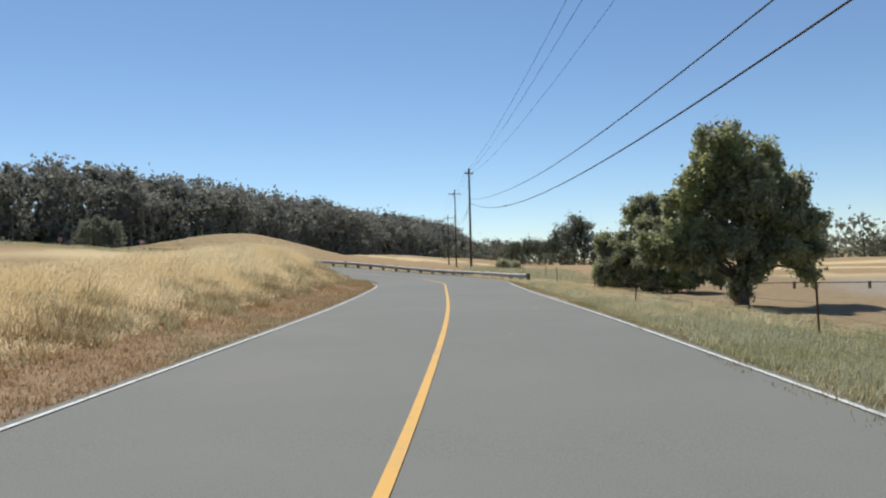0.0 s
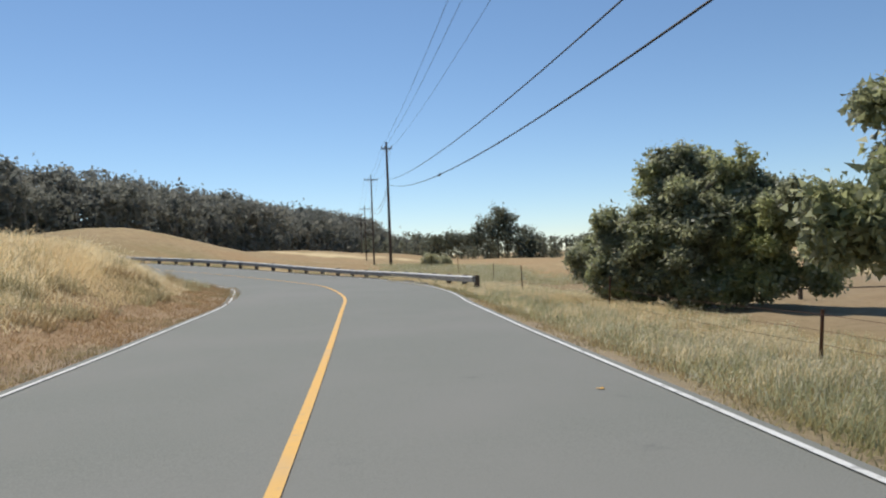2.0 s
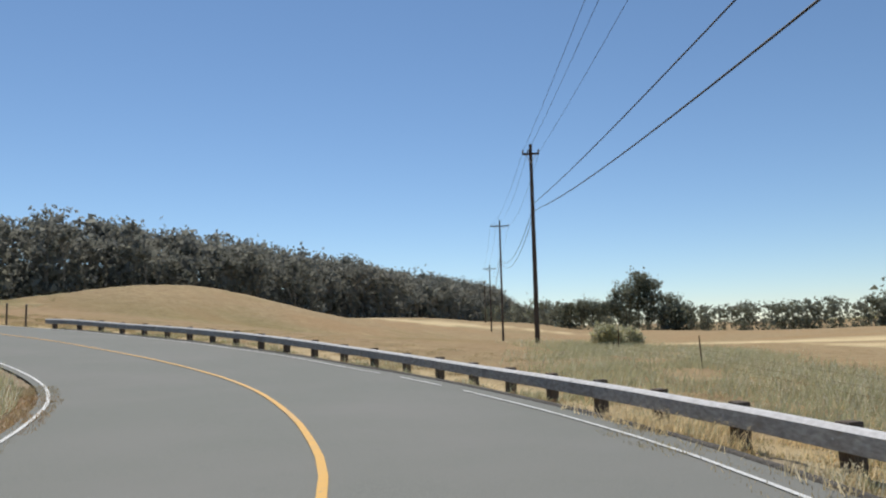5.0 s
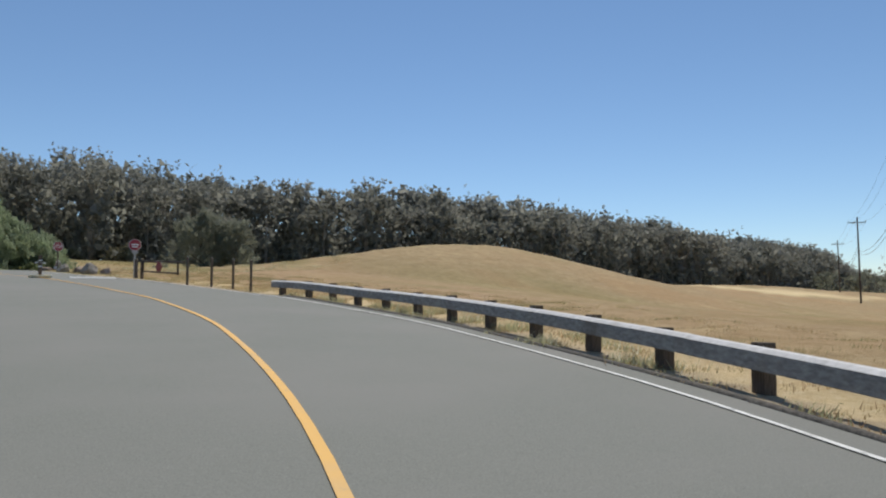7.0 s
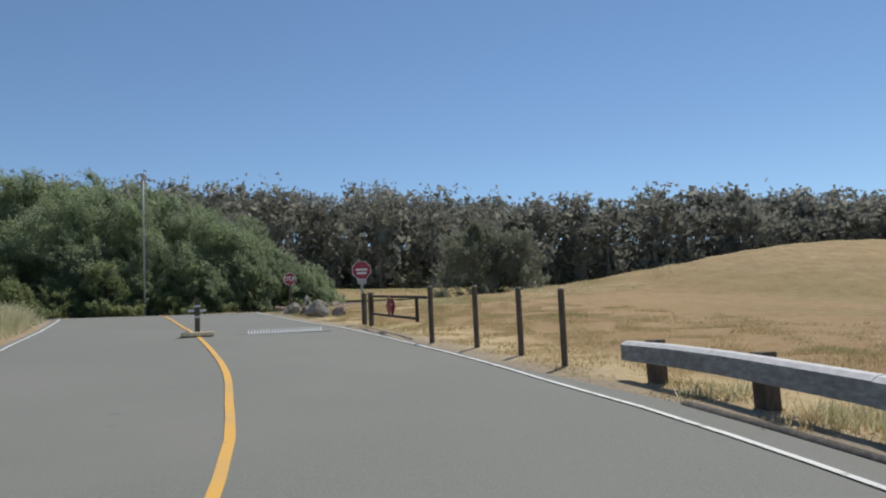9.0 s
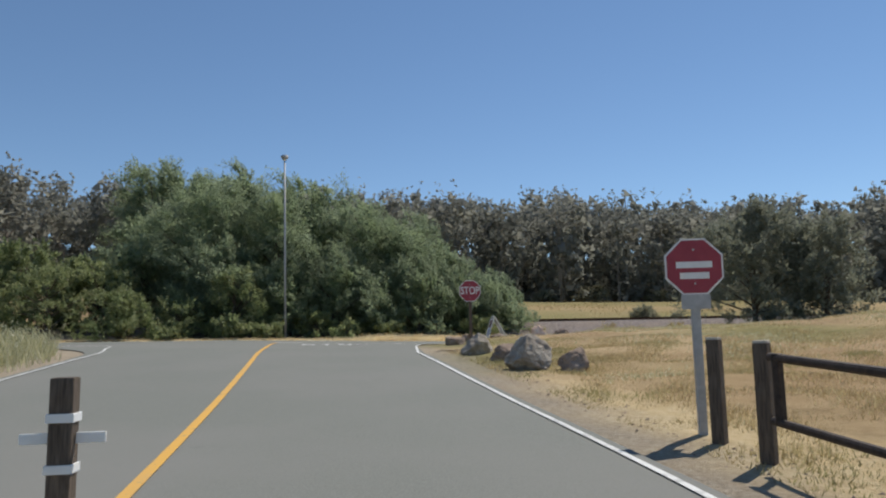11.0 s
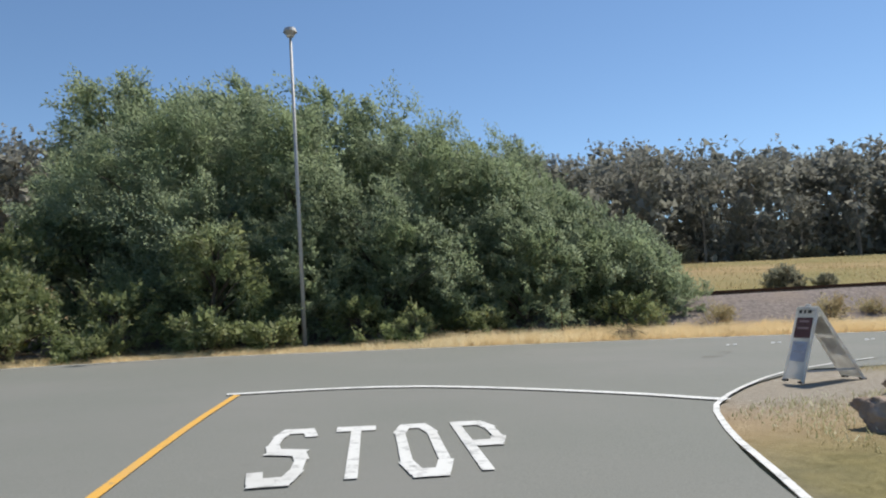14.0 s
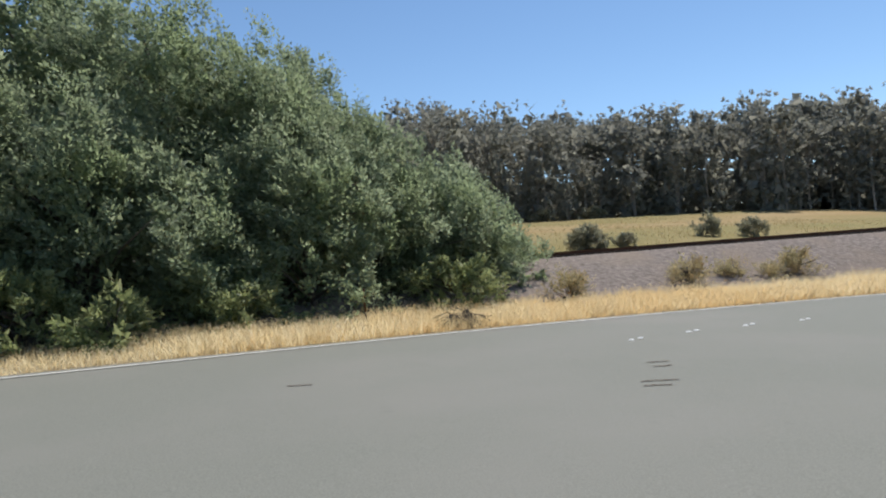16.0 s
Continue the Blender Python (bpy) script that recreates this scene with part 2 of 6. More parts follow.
CONCRETE_YELLOW = surface("chipped_yellow_concrete", [(0.3, (0.76, 0.58, 0.30)), (0.7, (0.88, 0.78, 0.56))], 9, 0.8, 0, 0.4, 40, None, (4.0, (0.45, 0.42, 0.36), 0.58))
PLASTIC_WHITE = surface("white_plastic_board", [(0.3, (0.70, 0.70, 0.68)), (0.7, (0.80, 0.80, 0.78))], 6, 0.45, 0, 0.05, 60, None, (5.0, (0.5, 0.48, 0.44), 0.62), 0.5)
BOARD_WHITE = blades("thin_white_board", [(0.0, (0.86, 0.85, 0.82)), (1.0, (0.90, 0.89, 0.86))], 0.45, 0.6, (4.0, (0.80, 0.79, 0.75)), 0.4)
# greyer copy of the white board: the shade on the rear board, as colour
BOARD_SHADED = blades("shaded_grey_board", [(0.0, (0.70, 0.69, 0.65)), (1.0, (0.76, 0.75, 0.71))], 0.6, 0.5, (4.0, (0.62, 0.60, 0.56)), 0.3)
BOARD_BLUE = blades("pale_blue_print", [(0.0, (0.60, 0.63, 0.74)), (1.0, (0.66, 0.69, 0.78))], 0.5, 0.5, (6.0, (0.58, 0.58, 0.66)), 0.4)
PINK_INK = surface("faded_pink_print", [(0.3, (0.32, 0.20, 0.19)), (0.7, (0.40, 0.27, 0.25))], 8, 0.6)
GREY_INK = surface("faded_grey_print", [(0.3, (0.40, 0.40, 0.45)), (0.7, (0.5, 0.5, 0.55))], 8, 0.6)
BROWN_PANEL = surface("dark_red_printed_panel", [(0.3, (0.10, 0.045, 0.042)), (0.7, (0.15, 0.065, 0.058))], 6, 0.6)
INK = surface("dark_printed_ink", [(0.3, (0.03, 0.03, 0.03)), (0.7, (0.07, 0.07, 0.07))], 20, 0.6)

# ---- mesh helpers ----


def mesh_of(name, verts, faces, mats, smooth=False):
    me = bpy.data.meshes.new(name)
    me.from_pydata([tuple(map(float, v)) for v in verts], [], faces)
    for m in mats if isinstance(mats, (list, tuple)) else [mats]:
        me.materials.append(m)
    if smooth:
        me.polygons.foreach_set("use_smooth", [True] * len(me.polygons))
    return me


def quads_mesh(name, corners, mat):
    """Many loose pieces: corners is (n, 3 or 4, 3)."""
    n, k, _ = corners.shape
    me = bpy.data.meshes.new(name)
    me.vertices.add(n * k)
    me.vertices.foreach_set("co", corners.reshape(-1).astype(np.float32))
    me.loops.add(n * k)
    me.loops.foreach_set("vertex_index", np.arange(n * k, dtype=np.int32))
    me.polygons.add(n)
    me.polygons.foreach_set("loop_start", np.arange(0, n * k, k, dtype=np.int32))
    me.polygons.foreach_set("loop_total", np.full(n, k, dtype=np.int32))
    me.materials.append(mat)
    me.update(calc_edges=True)
    return me


def part(name, bm, mat, parent=None, label="", smooth=False):
    me = bpy.data.meshes.new(name)
    bm.normal_update()
    bm.to_mesh(me)
    bm.free()
    for m in mat if isinstance(mat, (list, tuple)) else [mat]:
        me.materials.append(m)
    if smooth:
        me.polygons.foreach_set("use_smooth", [True] * len(me.polygons))
    ob = new(name, me)
    if parent:
        ob.parent = parent
    if label:
        tagged(ob, label)
    return ob


def thing(name, m, label, category, group="", kind=""):
    ob = new(name)
    ob.empty_display_size = 0.2
    ob.matrix_basis = m
    return tagged(ob, label, category, group, kind)


def box(bm, sx, sy, sz, m=None, bevel=0.0, z0=True):
    """A box on its base (z0) or about its middle."""
    mm = (m or Matrix()) @ Matrix.Translation((0, 0, sz / 2 if z0 else 0)) @ Matrix.Diagonal((sx, sy, sz, 1))
    got = bmesh.ops.create_cube(bm, size=1, matrix=mm)
    if bevel:
        edges = list({e for v in got["verts"] for e in v.link_edges})
        bmesh.ops.bevel(bm, geom=edges, offset=bevel, segments=2, affect="EDGES", profile=0.6)
    return bm


def rod(bm, a, b, r1, r2=None, seg=10, caps=True):
    a, b = Vector(a), Vector(b)
    d = b - a
    m = Matrix.Translation((a + b) / 2) @ d.to_track_quat("Z", "Y").to_matrix().to_4x4()
    bmesh.ops.create_cone(bm, cap_ends=caps, segments=seg, radius1=r1, radius2=r1 if r2 is None else r2, depth=d.length, matrix=m)
    return bm


def sweep(bm, points, profile, closed=False):
    """Carries a profile of (side, up) pairs along points, upright; closed joins the profile's ends."""
    pts = [Vector(p) for p in points]
    rings = []
    for i, p in enumerate(pts):
        d = (pts[min(i + 1, len(pts) - 1)] - pts[max(i - 1, 0)])
        d.z = 0
        d.normalize()
        side = Vector((d.y, -d.x, 0))
        rings.append([bm.verts.new(p + side * u + Vector((0, 0, v))) for u, v in profile])
    n = len(profile)
    for a, b in zip(rings, rings[1:]):
        for k in range(n if closed else n - 1):
            bm.faces.new((a[k], a[(k + 1) % n], b[(k + 1) % n], b[k]))
    if closed:
        bm.faces.new(rings[0][::-1])
        bm.faces.new(rings[-1])
    return bm


def tube(bm, points, r, seg=5):
    pts = [Vector(p) for p in points]
    rings = []
    for i, p in enumerate(pts):
        d = (pts[min(i + 1, len(pts) - 1)] - pts[max(i - 1, 0)]).normalized()
        u = d.orthogonal().normalized() if abs(d.z) > 0.95 else d.cross(Vector((0, 0, 1))).normalized()
        v = d.cross(u)
        rr = r[i] if isinstance(r, (list, tuple)) else r
        rings.append([bm.verts.new(p + rr * (math.cos(k * math.tau / seg) * u + math.sin(k * math.tau / seg) * v)) for k in range(seg)])
    for a, b in zip(rings, rings[1:]):
        for k in range(seg):
            bm.faces.new((a[k], a[(k + 1) % seg], b[(k + 1) % seg], b[k]))
    bm.faces.new(rings[0][::-1])
    bm.faces.new(rings[-1])
    return bm


def smooth01(x):
    x = np.clip(x, 0, 1)
    return x * x * (3 - 2 * x)


def catmull(points, step):
    p = np.array(points, float)
    p = np.vstack([2 * p[0] - p[1], p, 2 * p[-1] - p[-2]])
    out = []
    for a, b, c, d in zip(p, p[1:], p[2:], p[3:]):
        n = max(2, int(np.linalg.norm((c - b)[:2]) / step))
        for k in range(n):
            u = k / n
            out.append(0.5 * (2 * b + (c - a) * u + (2 * a - 5 * b + 4 * c - d) * u * u + (3 * b - a - 3 * c + d) * u ** 3))
    return np.array(out + [p[-2]])


# ---- the road's line: x, y, z of the yellow line ----
LINE = catmull([(-0.85, -60, -2.4), (-0.85, -25, -2.25), (-0.75, 0, -2.06), (-0.58, 12.8, -1.96), (-0.73, 26, -1.84), (-1.37, 41.99, -1.74), (-1.84, 50, -1.68), (-3.3, 58.6, -1.6), (-4.7, 63, -1.54), (-6.5, 66.9, -1.44), (-8.2, 69.8, -1.32), (-10.3, 72.5, -1.14), (-13.5, 75.6, -0.83), (-17.5, 78.9, -0.47), (-21.36, 81.68, -0.12), (-26.82, 84.78, 0.35), (-30.2, 86.3, 0.6), (-34, 87.8, 0.9), (-40.7, 89.9, 1.42), (-47, 91.7, 1.8), (-52.8, 93.3, 2.2), (-56, 94.15, 2.4), (-60, 95.25, 2.55), (-64, 96.3, 2.64), (-67.4, 97.3, 2.72)], 1.0)
TANG = np.gradient(LINE[:, :2], axis=0)
TANG /= np.linalg.norm(TANG, axis=1)[:, None]
SIDE = np.stack([TANG[:, 1], -TANG[:, 0]], 1)  # to the right
HALF_L = np.interp(LINE[:, 1], [0, 9, 18, 27, 36, 45, 54, 60, 72, 90], [3.92, 3.9, 3.88, 3.74, 3.74, 3.9, 4.26, 4.25, 4.25, 4.3])
HALF_R = np.interp(LINE[:, 1], [0, 9, 18, 27, 36, 45, 54, 63, 72, 75, 78, 80, 84, 87, 90], [4.5, 4.36, 4.05, 3.76, 3.65, 3.72, 4.22, 4.27, 4.16, 4.42, 4.52, 4.55, 4.38, 4.25, 4.2])
EDGE_R = 0.16 + 0.36 * np.interp(LINE[:, 1], [54, 58, 85.5, 87], [0, 1, 1, 0])  # asphalt beyond the white line


def nearest(x, y):
    """Index of the nearest station and the distance from the line, to the right."""
    x, y = np.atleast_1d(x).astype(float), np.atleast_1d(y).astype(float)
    idx = np.empty(len(x), int)
    for a in range(0, len(x), 20000):
        s = slice(a, a + 20000)
        idx[s] = ((x[s, None] - LINE[:, 0]) ** 2 + (y[s, None] - LINE[:, 1]) ** 2).argmin(1)
    off = np.stack([x, y], 1) - LINE[idx, :2]
    return idx, (off * SIDE[idx]).sum(1), (off * TANG[idx]).sum(1)


def far_edge(y):
    """x of the far edge of the cross road."""
    return -77.8 + 0.14 * (np.clip(y, 60, 400) - 96) + 0.009 * np.clip(y - 108, 0, 60) ** 1.8


def near_edge(y):
    return far_edge(y) + 9.3


def road_z(x, y):
    x, y = np.atleast_1d(x).astype(float), np.atleast_1d(y).astype(float)
    idx, d, along = nearest(x, y)
    z = LINE[idx, 2]
    nxt = np.clip(idx + np.sign(along).astype(int), 0, len(LINE) - 1)
    z = z + (LINE[nxt, 2] - z) * np.clip(np.abs(along), 0, 1)
    flat = 2.72 - 0.022 * (np.clip(x, -90, -55) + 67.3) - 0.02 * (np.clip(y, 97.2, 150) - 97.2)
    w = smooth01((-57 - x) / 8)
    return z * (1 - w) + flat * w


cut = int(np.argmin(np.abs(LINE[:, 0] + 55.0)))
edge_l = (LINE[:, :2] - SIDE * (HALF_L + 0.2)[:, None])[: cut + 1]
edge_r = (LINE[:, :2] + SIDE * (HALF_R + EDGE_R)[:, None])[: cut + 1]
ye_l, ye_r = 84.0, 111.0
fil_l = catmull([tuple(edge_l[-1]), (-59.1, 89.95), (-62.3, 89.5), (-65.2, 88.3), (-68.0, 86.4), (near_edge(ye_l), ye_l)], 0.6)
fil_r = catmull([tuple(edge_r[-1]), (-57.6, 99.55), (-60.4, 101.2), (-62.8, 103.3), (-64.8, 106.6), (near_edge(ye_r), ye_r)], 0.6)


def resample(p, n):
    s = np.r_[0, np.cumsum(np.linalg.norm(np.diff(p, axis=0), axis=1))]
    t = np.linspace(0, s[-1], n)
    return np.stack([np.interp(t, s, p[:, 0]), np.interp(t, s, p[:, 1])], 1)


def beside(curve, x, y):
    """Distance from a plan curve, to its right, and whether the point lies abreast of it."""
    p, n = curve[:-1], np.diff(curve, axis=0)
    dist = ((x[:, None] - p[:, 0]) ** 2 + (y[:, None] - p[:, 1]) ** 2)
    k = dist.argmin(1)
    t = n[k] / np.linalg.norm(n[k], axis=1)[:, None]
    off = np.stack([x, y], 1) - p[k]
    return off[:, 0] * t[:, 1] - off[:, 1] * t[:, 0]


def bank(idx):
    """Height of the grassy bank on the inside of the bend."""
    return np.interp(LINE[idx, 1] - 0.15 * np.minimum(LINE[idx, 0] + 3, 0), [0, 16, 26, 38, 47, 54, 60, 66, 78, 84, 96], [1.05, 1.0, 1.0, 1.5, 2.15, 2.15, 1.4, 0.6, 0.5, 1.0, 1.0])


def ground_z(x, y, sunk=True):
    x, y = np.atleast_1d(x).astype(float), np.atleast_1d(y).astype(float)
    idx, d, along = nearest(x, y)
    wide = np.where(d < 0, HALF_L[idx] + 0.25, HALF_R[idx] + EDGE_R[idx] + 0.08)
    e1 = np.hypot(np.maximum(np.abs(d) - wide, 0), np.maximum(np.abs(along) - 1, 0))
    inside = np.minimum(wide - np.abs(d), 3)
    fe = far_edge(y)
    e2 = np.maximum(np.maximum(fe - 0.5 - x, x - fe - 9.8), 0)
    mouth = (x < edge_r[-1][0]) & (x > -68.5) & (y > 84.5) & (y < 110.5)
    off_r, off_l = np.full(len(x), 99.0), np.full(len(x), 99.0)
    if mouth.any():
        off_r[mouth] = beside(fil_r, x[mouth], y[mouth])
        off_l[mouth] = -beside(fil_l, x[mouth], y[mouth])
    in_mouth = mouth & (off_r < 0) & (off_l < 0)
    e1 = np.where(mouth, np.maximum(np.minimum(np.where(off_r > 0, off_r, 99), np.where(off_l > 0, off_l, 99)) - 0.15, 0), e1)
    e1 = np.where(in_mouth, 0, e1)
    e = np.minimum(e1, e2)
    z = road_z(x, y)
    left, right = (d < 0) & (along < 1.5), (d >= 0) & (along < 1.5)
    near_cross = smooth01((x + 66) / 10)
    z = z + np.where(left, bank(idx) * smooth01(e1 / 6.5) * (1 - smooth01((e1 - 10) / 16)), 0) * near_cross
    ly = LINE[idx, 1]
    drop = np.interp(ly, [0, 45, 62, 80, 90], [-0.4, -0.5, -0.3, 0.0, 0.05])
    lip = np.interp(ly, [0, 50, 58, 68, 74, 79, 84, 88], [-0.05, -0.1, -0.2, -0.2, -0.1, 0.0, -0.1, 0.0])
    z = z + np.where(right, drop * smooth01(e1 / 7.0) + lip * smooth01(e1 / 1.0), 0) * near_cross
    z = z + 0.2 * np.exp(-((x + 58.5) ** 2 + (y - 107) ** 2) / 40) * smooth01(e / 2.5)
    far = -2.3 + 17.4 * smooth01((-x - 20) / 220) + 3 * smooth01((y - 350) / 600)
    far = far + 1.2 * np.sin(x / 31.0 + 1.3) * np.sin(y / 43.0) * smooth01((e - 30) / 60)
    w = smooth01((e - 4) / 52)
    z = z * (1 - w) + far * w
    ca, sa = math.cos(radians(25)), math.sin(radians(25))
    hx, hy = (x + 47) * ca + (y - 143) * sa, -(x + 47) * sa + (y - 143) * ca
    z = z + 4.5 * np.exp(-(hx / 23) ** 2 - (hy / 25) ** 2) * smooth01(e / 15)
    z = z + 0.9 * np.exp(-((x + 5) / 26) ** 2 - ((y - 235) / 30) ** 2)
    z = z + 38 * np.exp(-((x - 900) / 230) ** 2 - ((y - 1150) / 300) ** 2) + 24 * np.exp(-((x - 1250) / 420) ** 2 - ((y - 1000) / 400) ** 2)
    rough = 0.07 * np.sin(x * 1.7 + 0.6 * np.sin(y * 1.1)) * np.sin(y * 1.3 + 0.7 * np.sin(x * 0.9))
    z = z + rough * smooth01(e / 3)
    if sunk:
        cross_in = np.clip(np.minimum(x - fe + 0.5, fe + 9.0 - x), 0, 3)
        deep = np.maximum(np.where((np.abs(along) < 1.2) & ~mouth, np.clip(inside, 0, 3), 0), cross_in)
        deep = np.maximum(deep, np.where(in_mouth, np.maximum(np.minimum(-off_r, -off_l) - 0.9, 0), 0))
        z = z - 0.03 - 0.3 * smooth01(deep / 1.2)
    return z


def grid_axis(lo, hi, step, far_lo, far_hi):
    mid = list(np.arange(lo, hi + 0.01, step))
    a, s = [lo], step
    while a[-1] > far_lo:
        s *= 1.14
        a.append(a[-1] - s)
    b, s = [hi], step
    while b[-1] < far_hi:
        s *= 1.14
        b.append(b[-1] + s)
    return np.array(a[:0:-1] + mid + b[1:])


# ---- ground sheet ----
gx, gy = grid_axis(-96, 24, 0.75, -4400, 4400), grid_axis(-6, 136, 0.75, -4400, 4400)
X, Y = np.meshgrid(gx, gy, indexing="ij")
Z = ground_z(X.ravel(), Y.ravel()).reshape(X.shape)
nx, ny = X.shape
# even out the fold where the two roads' slopes meet inside the bend
_, d, _ = nearest(X.ravel(), Y.ravel())
calm = (smooth01((-d - 16) / 5) * smooth01((X.ravel() - near_edge(Y.ravel()) - 9) / 5)).reshape(X.shape) * (X < 0) * (Y > -150) * (Y < 92)
for _ in range(500):
    mean = (np.roll(Z, 1, 0) + np.roll(Z, -1, 0) + np.roll(Z, 1, 1) + np.roll(Z, -1, 1)) / 4
    Z = Z + 0.9 * calm * (mean - Z)
verts = np.stack([X, Y, Z], -1).reshape(-1, 3)
ii = (np.arange(nx - 1)[:, None] * ny + np.arange(ny - 1)[None]).ravel()
me = bpy.data.meshes.new("ground")
me.from_pydata(verts.tolist(), [], np.stack([ii, ii + ny, ii + ny + 1, ii + 1], 1).tolist())
me.materials.append(GROUND)
idx, d, along = nearest(X.ravel(), Y.ravel())
xr, yr = X.ravel(), Y.ravel()
e1 = np.where(d < 0, -d - HALF_L[idx] - 0.15, d - HALF_R[idx] - EDGE_R[idx])
fe = far_edge(yr)
wig = 1.5 * np.sin(xr * 0.31) * np.sin(yr * 0.27)
bare = smooth01((d - 9 - wig) / 3) * (yr < 75) * (xr > 0) * (1 - smooth01((yr - 62) / 12)) * 0.6
green = smooth01((d - 3.9) / 0.5) * (1 - smooth01((d - 9.5 - wig) / 2.5)) * (1 - 0.5 * smooth01((yr - 24) / 12)) * (1 - smooth01((yr - 54) / 10)) * 0.7
gravel = 0.8 * (1 - smooth01((e1 - 0.2) / 1.1)) * (LINE[idx, 1] > 45) * (d > 0)
gravel = np.maximum(gravel, 0.5 * (1 - smooth01((e1 - 0.1) / 0.8)))
gravel = np.maximum(gravel, smooth01((xr + 70) / 1.0) * (1 - smooth01((xr - fe - 9.3) / 2.2)) * (yr < 112) * (yr > 80))
low_field = smooth01((d - 8) / 5) * smooth01((yr - 74) / 10) * (1 - smooth01((yr - 122) / 16)) * (1 - smooth01((xr - 3) / 10)) * smooth01((xr + 33) / 10) * 0.45 * (0.6 + 0.4 * np.sin(xr * 0.21 + 2 * np.sin(yr * 0.11)))
soil = me.color_attributes.new("soil", "FLOAT_COLOR", "POINT")
lot = smooth01((xr - 15 - 0.35 * np.abs(yr - 38) - wig) / 4) * (1 - smooth01((xr - 40) / 10)) * (1 - smooth01((yr - 54 - 2 * wig) / 9)) * smooth01((yr - 4) / 8)
gravel = np.maximum(gravel, 0.9 * lot)
corner = smooth01((xr - fe - 9.3) / 1.0) * (1 - smooth01((xr + 50) / 6)) * smooth01((yr - 94) / 3) * (1 - smooth01((yr - 116) / 8))
bare = np.maximum(bare, 0.14 * corner * smooth01(0.5 + np.sin(xr * 0.9 + 1.2 * np.sin(yr * 0.6)) * np.sin(yr * 0.8 + 0.4)))
green = np.maximum(green, 0.75 * corner * smooth01(0.3 + np.sin(xr * 0.5 + 2) * np.sin(yr * 0.6 + np.sin(xr * 0.4))))
gravel = np.maximum(gravel, smooth01(1.5 * np.exp(-((xr + 63.6) ** 2 + (yr - 105.4) ** 2) / 11.0)))
tip = np.flatnonzero((xr > -71) & (xr < -52) & (yr > 80) & (yr < 92))
out = -beside(fil_l, xr[tip], yr[tip])
gravel[tip] = np.maximum(gravel[tip], 0.75 * (1 - smooth01((out - 0.9) / 1.6)))
green[tip] = np.maximum(green[tip], 0.65 * smooth01((out - 0.6) / 1.5) * (1 - smooth01((out - 5) / 3)))
meadow = smooth01((-xr - 90) / 6) * (yr > 90) * (0.42 + 0.28 * np.sin(xr * 0.09 + 0.5 * np.sin(yr * 0.07)) + 0.12 * np.sin(xr * 0.31 + yr * 0.23))
green = np.maximum(green, meadow)
for px, py, pr in ((-36.0, 121.0, 5.0), (-22.0, 112.0, 3.5), (-30.0, 109.0, 3.0), (-14.0, 104.0, 3.0), (-27.0, 128.0, 4.0), (-8.0, 96.0, 3.0)):
    green = np.maximum(green, 0.4 * np.exp(-(((xr - px) / (2.2 * pr)) ** 2 + ((yr - py) / pr) ** 2)))
green = np.maximum(green, 0.9 * smooth01((xr - 300) / 150) * smooth01((yr - 300) / 200))
rust = (1 - smooth01((e1 - 1.9 - 0.5 * wig) / 2.0)) * (d < 0) * (1 - smooth01((yr - 68 - wig) / 10))
rust = np.maximum(rust, low_field * (1 - smooth01((yr - 118) / 15)))
mid_field = smooth01((d - 8) / 4) * (1 - smooth01((d - 26) / 10)) * smooth01((-xr - 12) / 10) * (1 - smooth01((-xr - 46) / 8)) * (yr > 84)
rust = np.maximum(rust, 0.5 * corner)
rust = np.maximum(rust, 0.75 * mid_field * (0.65 + 0.35 * np.sin(xr * 0.4 + 1.5 * np.sin(yr * 0.3))))
soil.data.foreach_set("color", np.stack([bare, green, gravel, rust], 1).ravel().astype(np.float32))
litter = smooth01((e1 - 2.5) / 2.5) * (1 - smooth01((e1 - 11 - 2 * wig) / 9)) * (d < 0) * (1 - smooth01((yr - 67 - 2 * wig) / 13)) * 0.95
litter = np.maximum(litter, 0.8 * smooth01((fe - xr) / 0.6) * (1 - smooth01((fe - xr - 7 - wig) / 3)) * smooth01((yr - 50) / 12) * (1 - smooth01((yr - 180) / 15)))
litter = np.maximum(litter, 0.8 * smooth01((xr - 24) / 4) * smooth01((yr - 43) / 9) * (1 - smooth01((yr - 155) / 20)) * smooth01(0.4 + np.sin(yr * 0.12 + 0.02 * xr)))
litter = np.maximum(litter, 0.6 * corner * smooth01(0.45 + np.sin(xr * 0.8 + 1 + np.sin(yr * 0.5)) * np.sin(yr * 0.7 + 1.3)))
cc, ss = math.cos(radians(25)), math.sin(radians(25))
hx, hy = (xr + 47) * cc + (yr - 143) * ss, -(xr + 47) * ss + (yr - 143) * cc
litter = np.maximum(litter, 0.12 * np.exp(-(hx / 17) ** 2 - (hy / 19) ** 2))
for px, py, rx_, ry_ in ((-24.0, 203.0, 11.0, 7.0), (-13.0, 212.0, 8.0, 5.0), (4.0, 232.0, 16.0, 8.0), (34.0, 150.0, 26.0, 14.0)):
    litter = np.maximum(litter, 0.9 * smooth01(1.6 * np.exp(-((xr - px) / rx_) ** 2 - ((yr - py) / ry_) ** 2) - 0.2 * (1 + np.sin(xr * 0.9 + yr * 0.4))))
litter = np.maximum(litter, 0.6 * smooth01((e1 - 0.3) / 0.5) * (1 - smooth01((e1 - 1.8 - 0.3 * wig) / 1.2)) * (d > 0) * smooth01((LINE[idx, 1] - 53) / 4) * (1 - smooth01((LINE[idx, 1] - 92) / 3)))
straw = me.attributes.new("litter", "FLOAT", "POINT")
straw.data.foreach_set("value", litter.astype(np.float32))
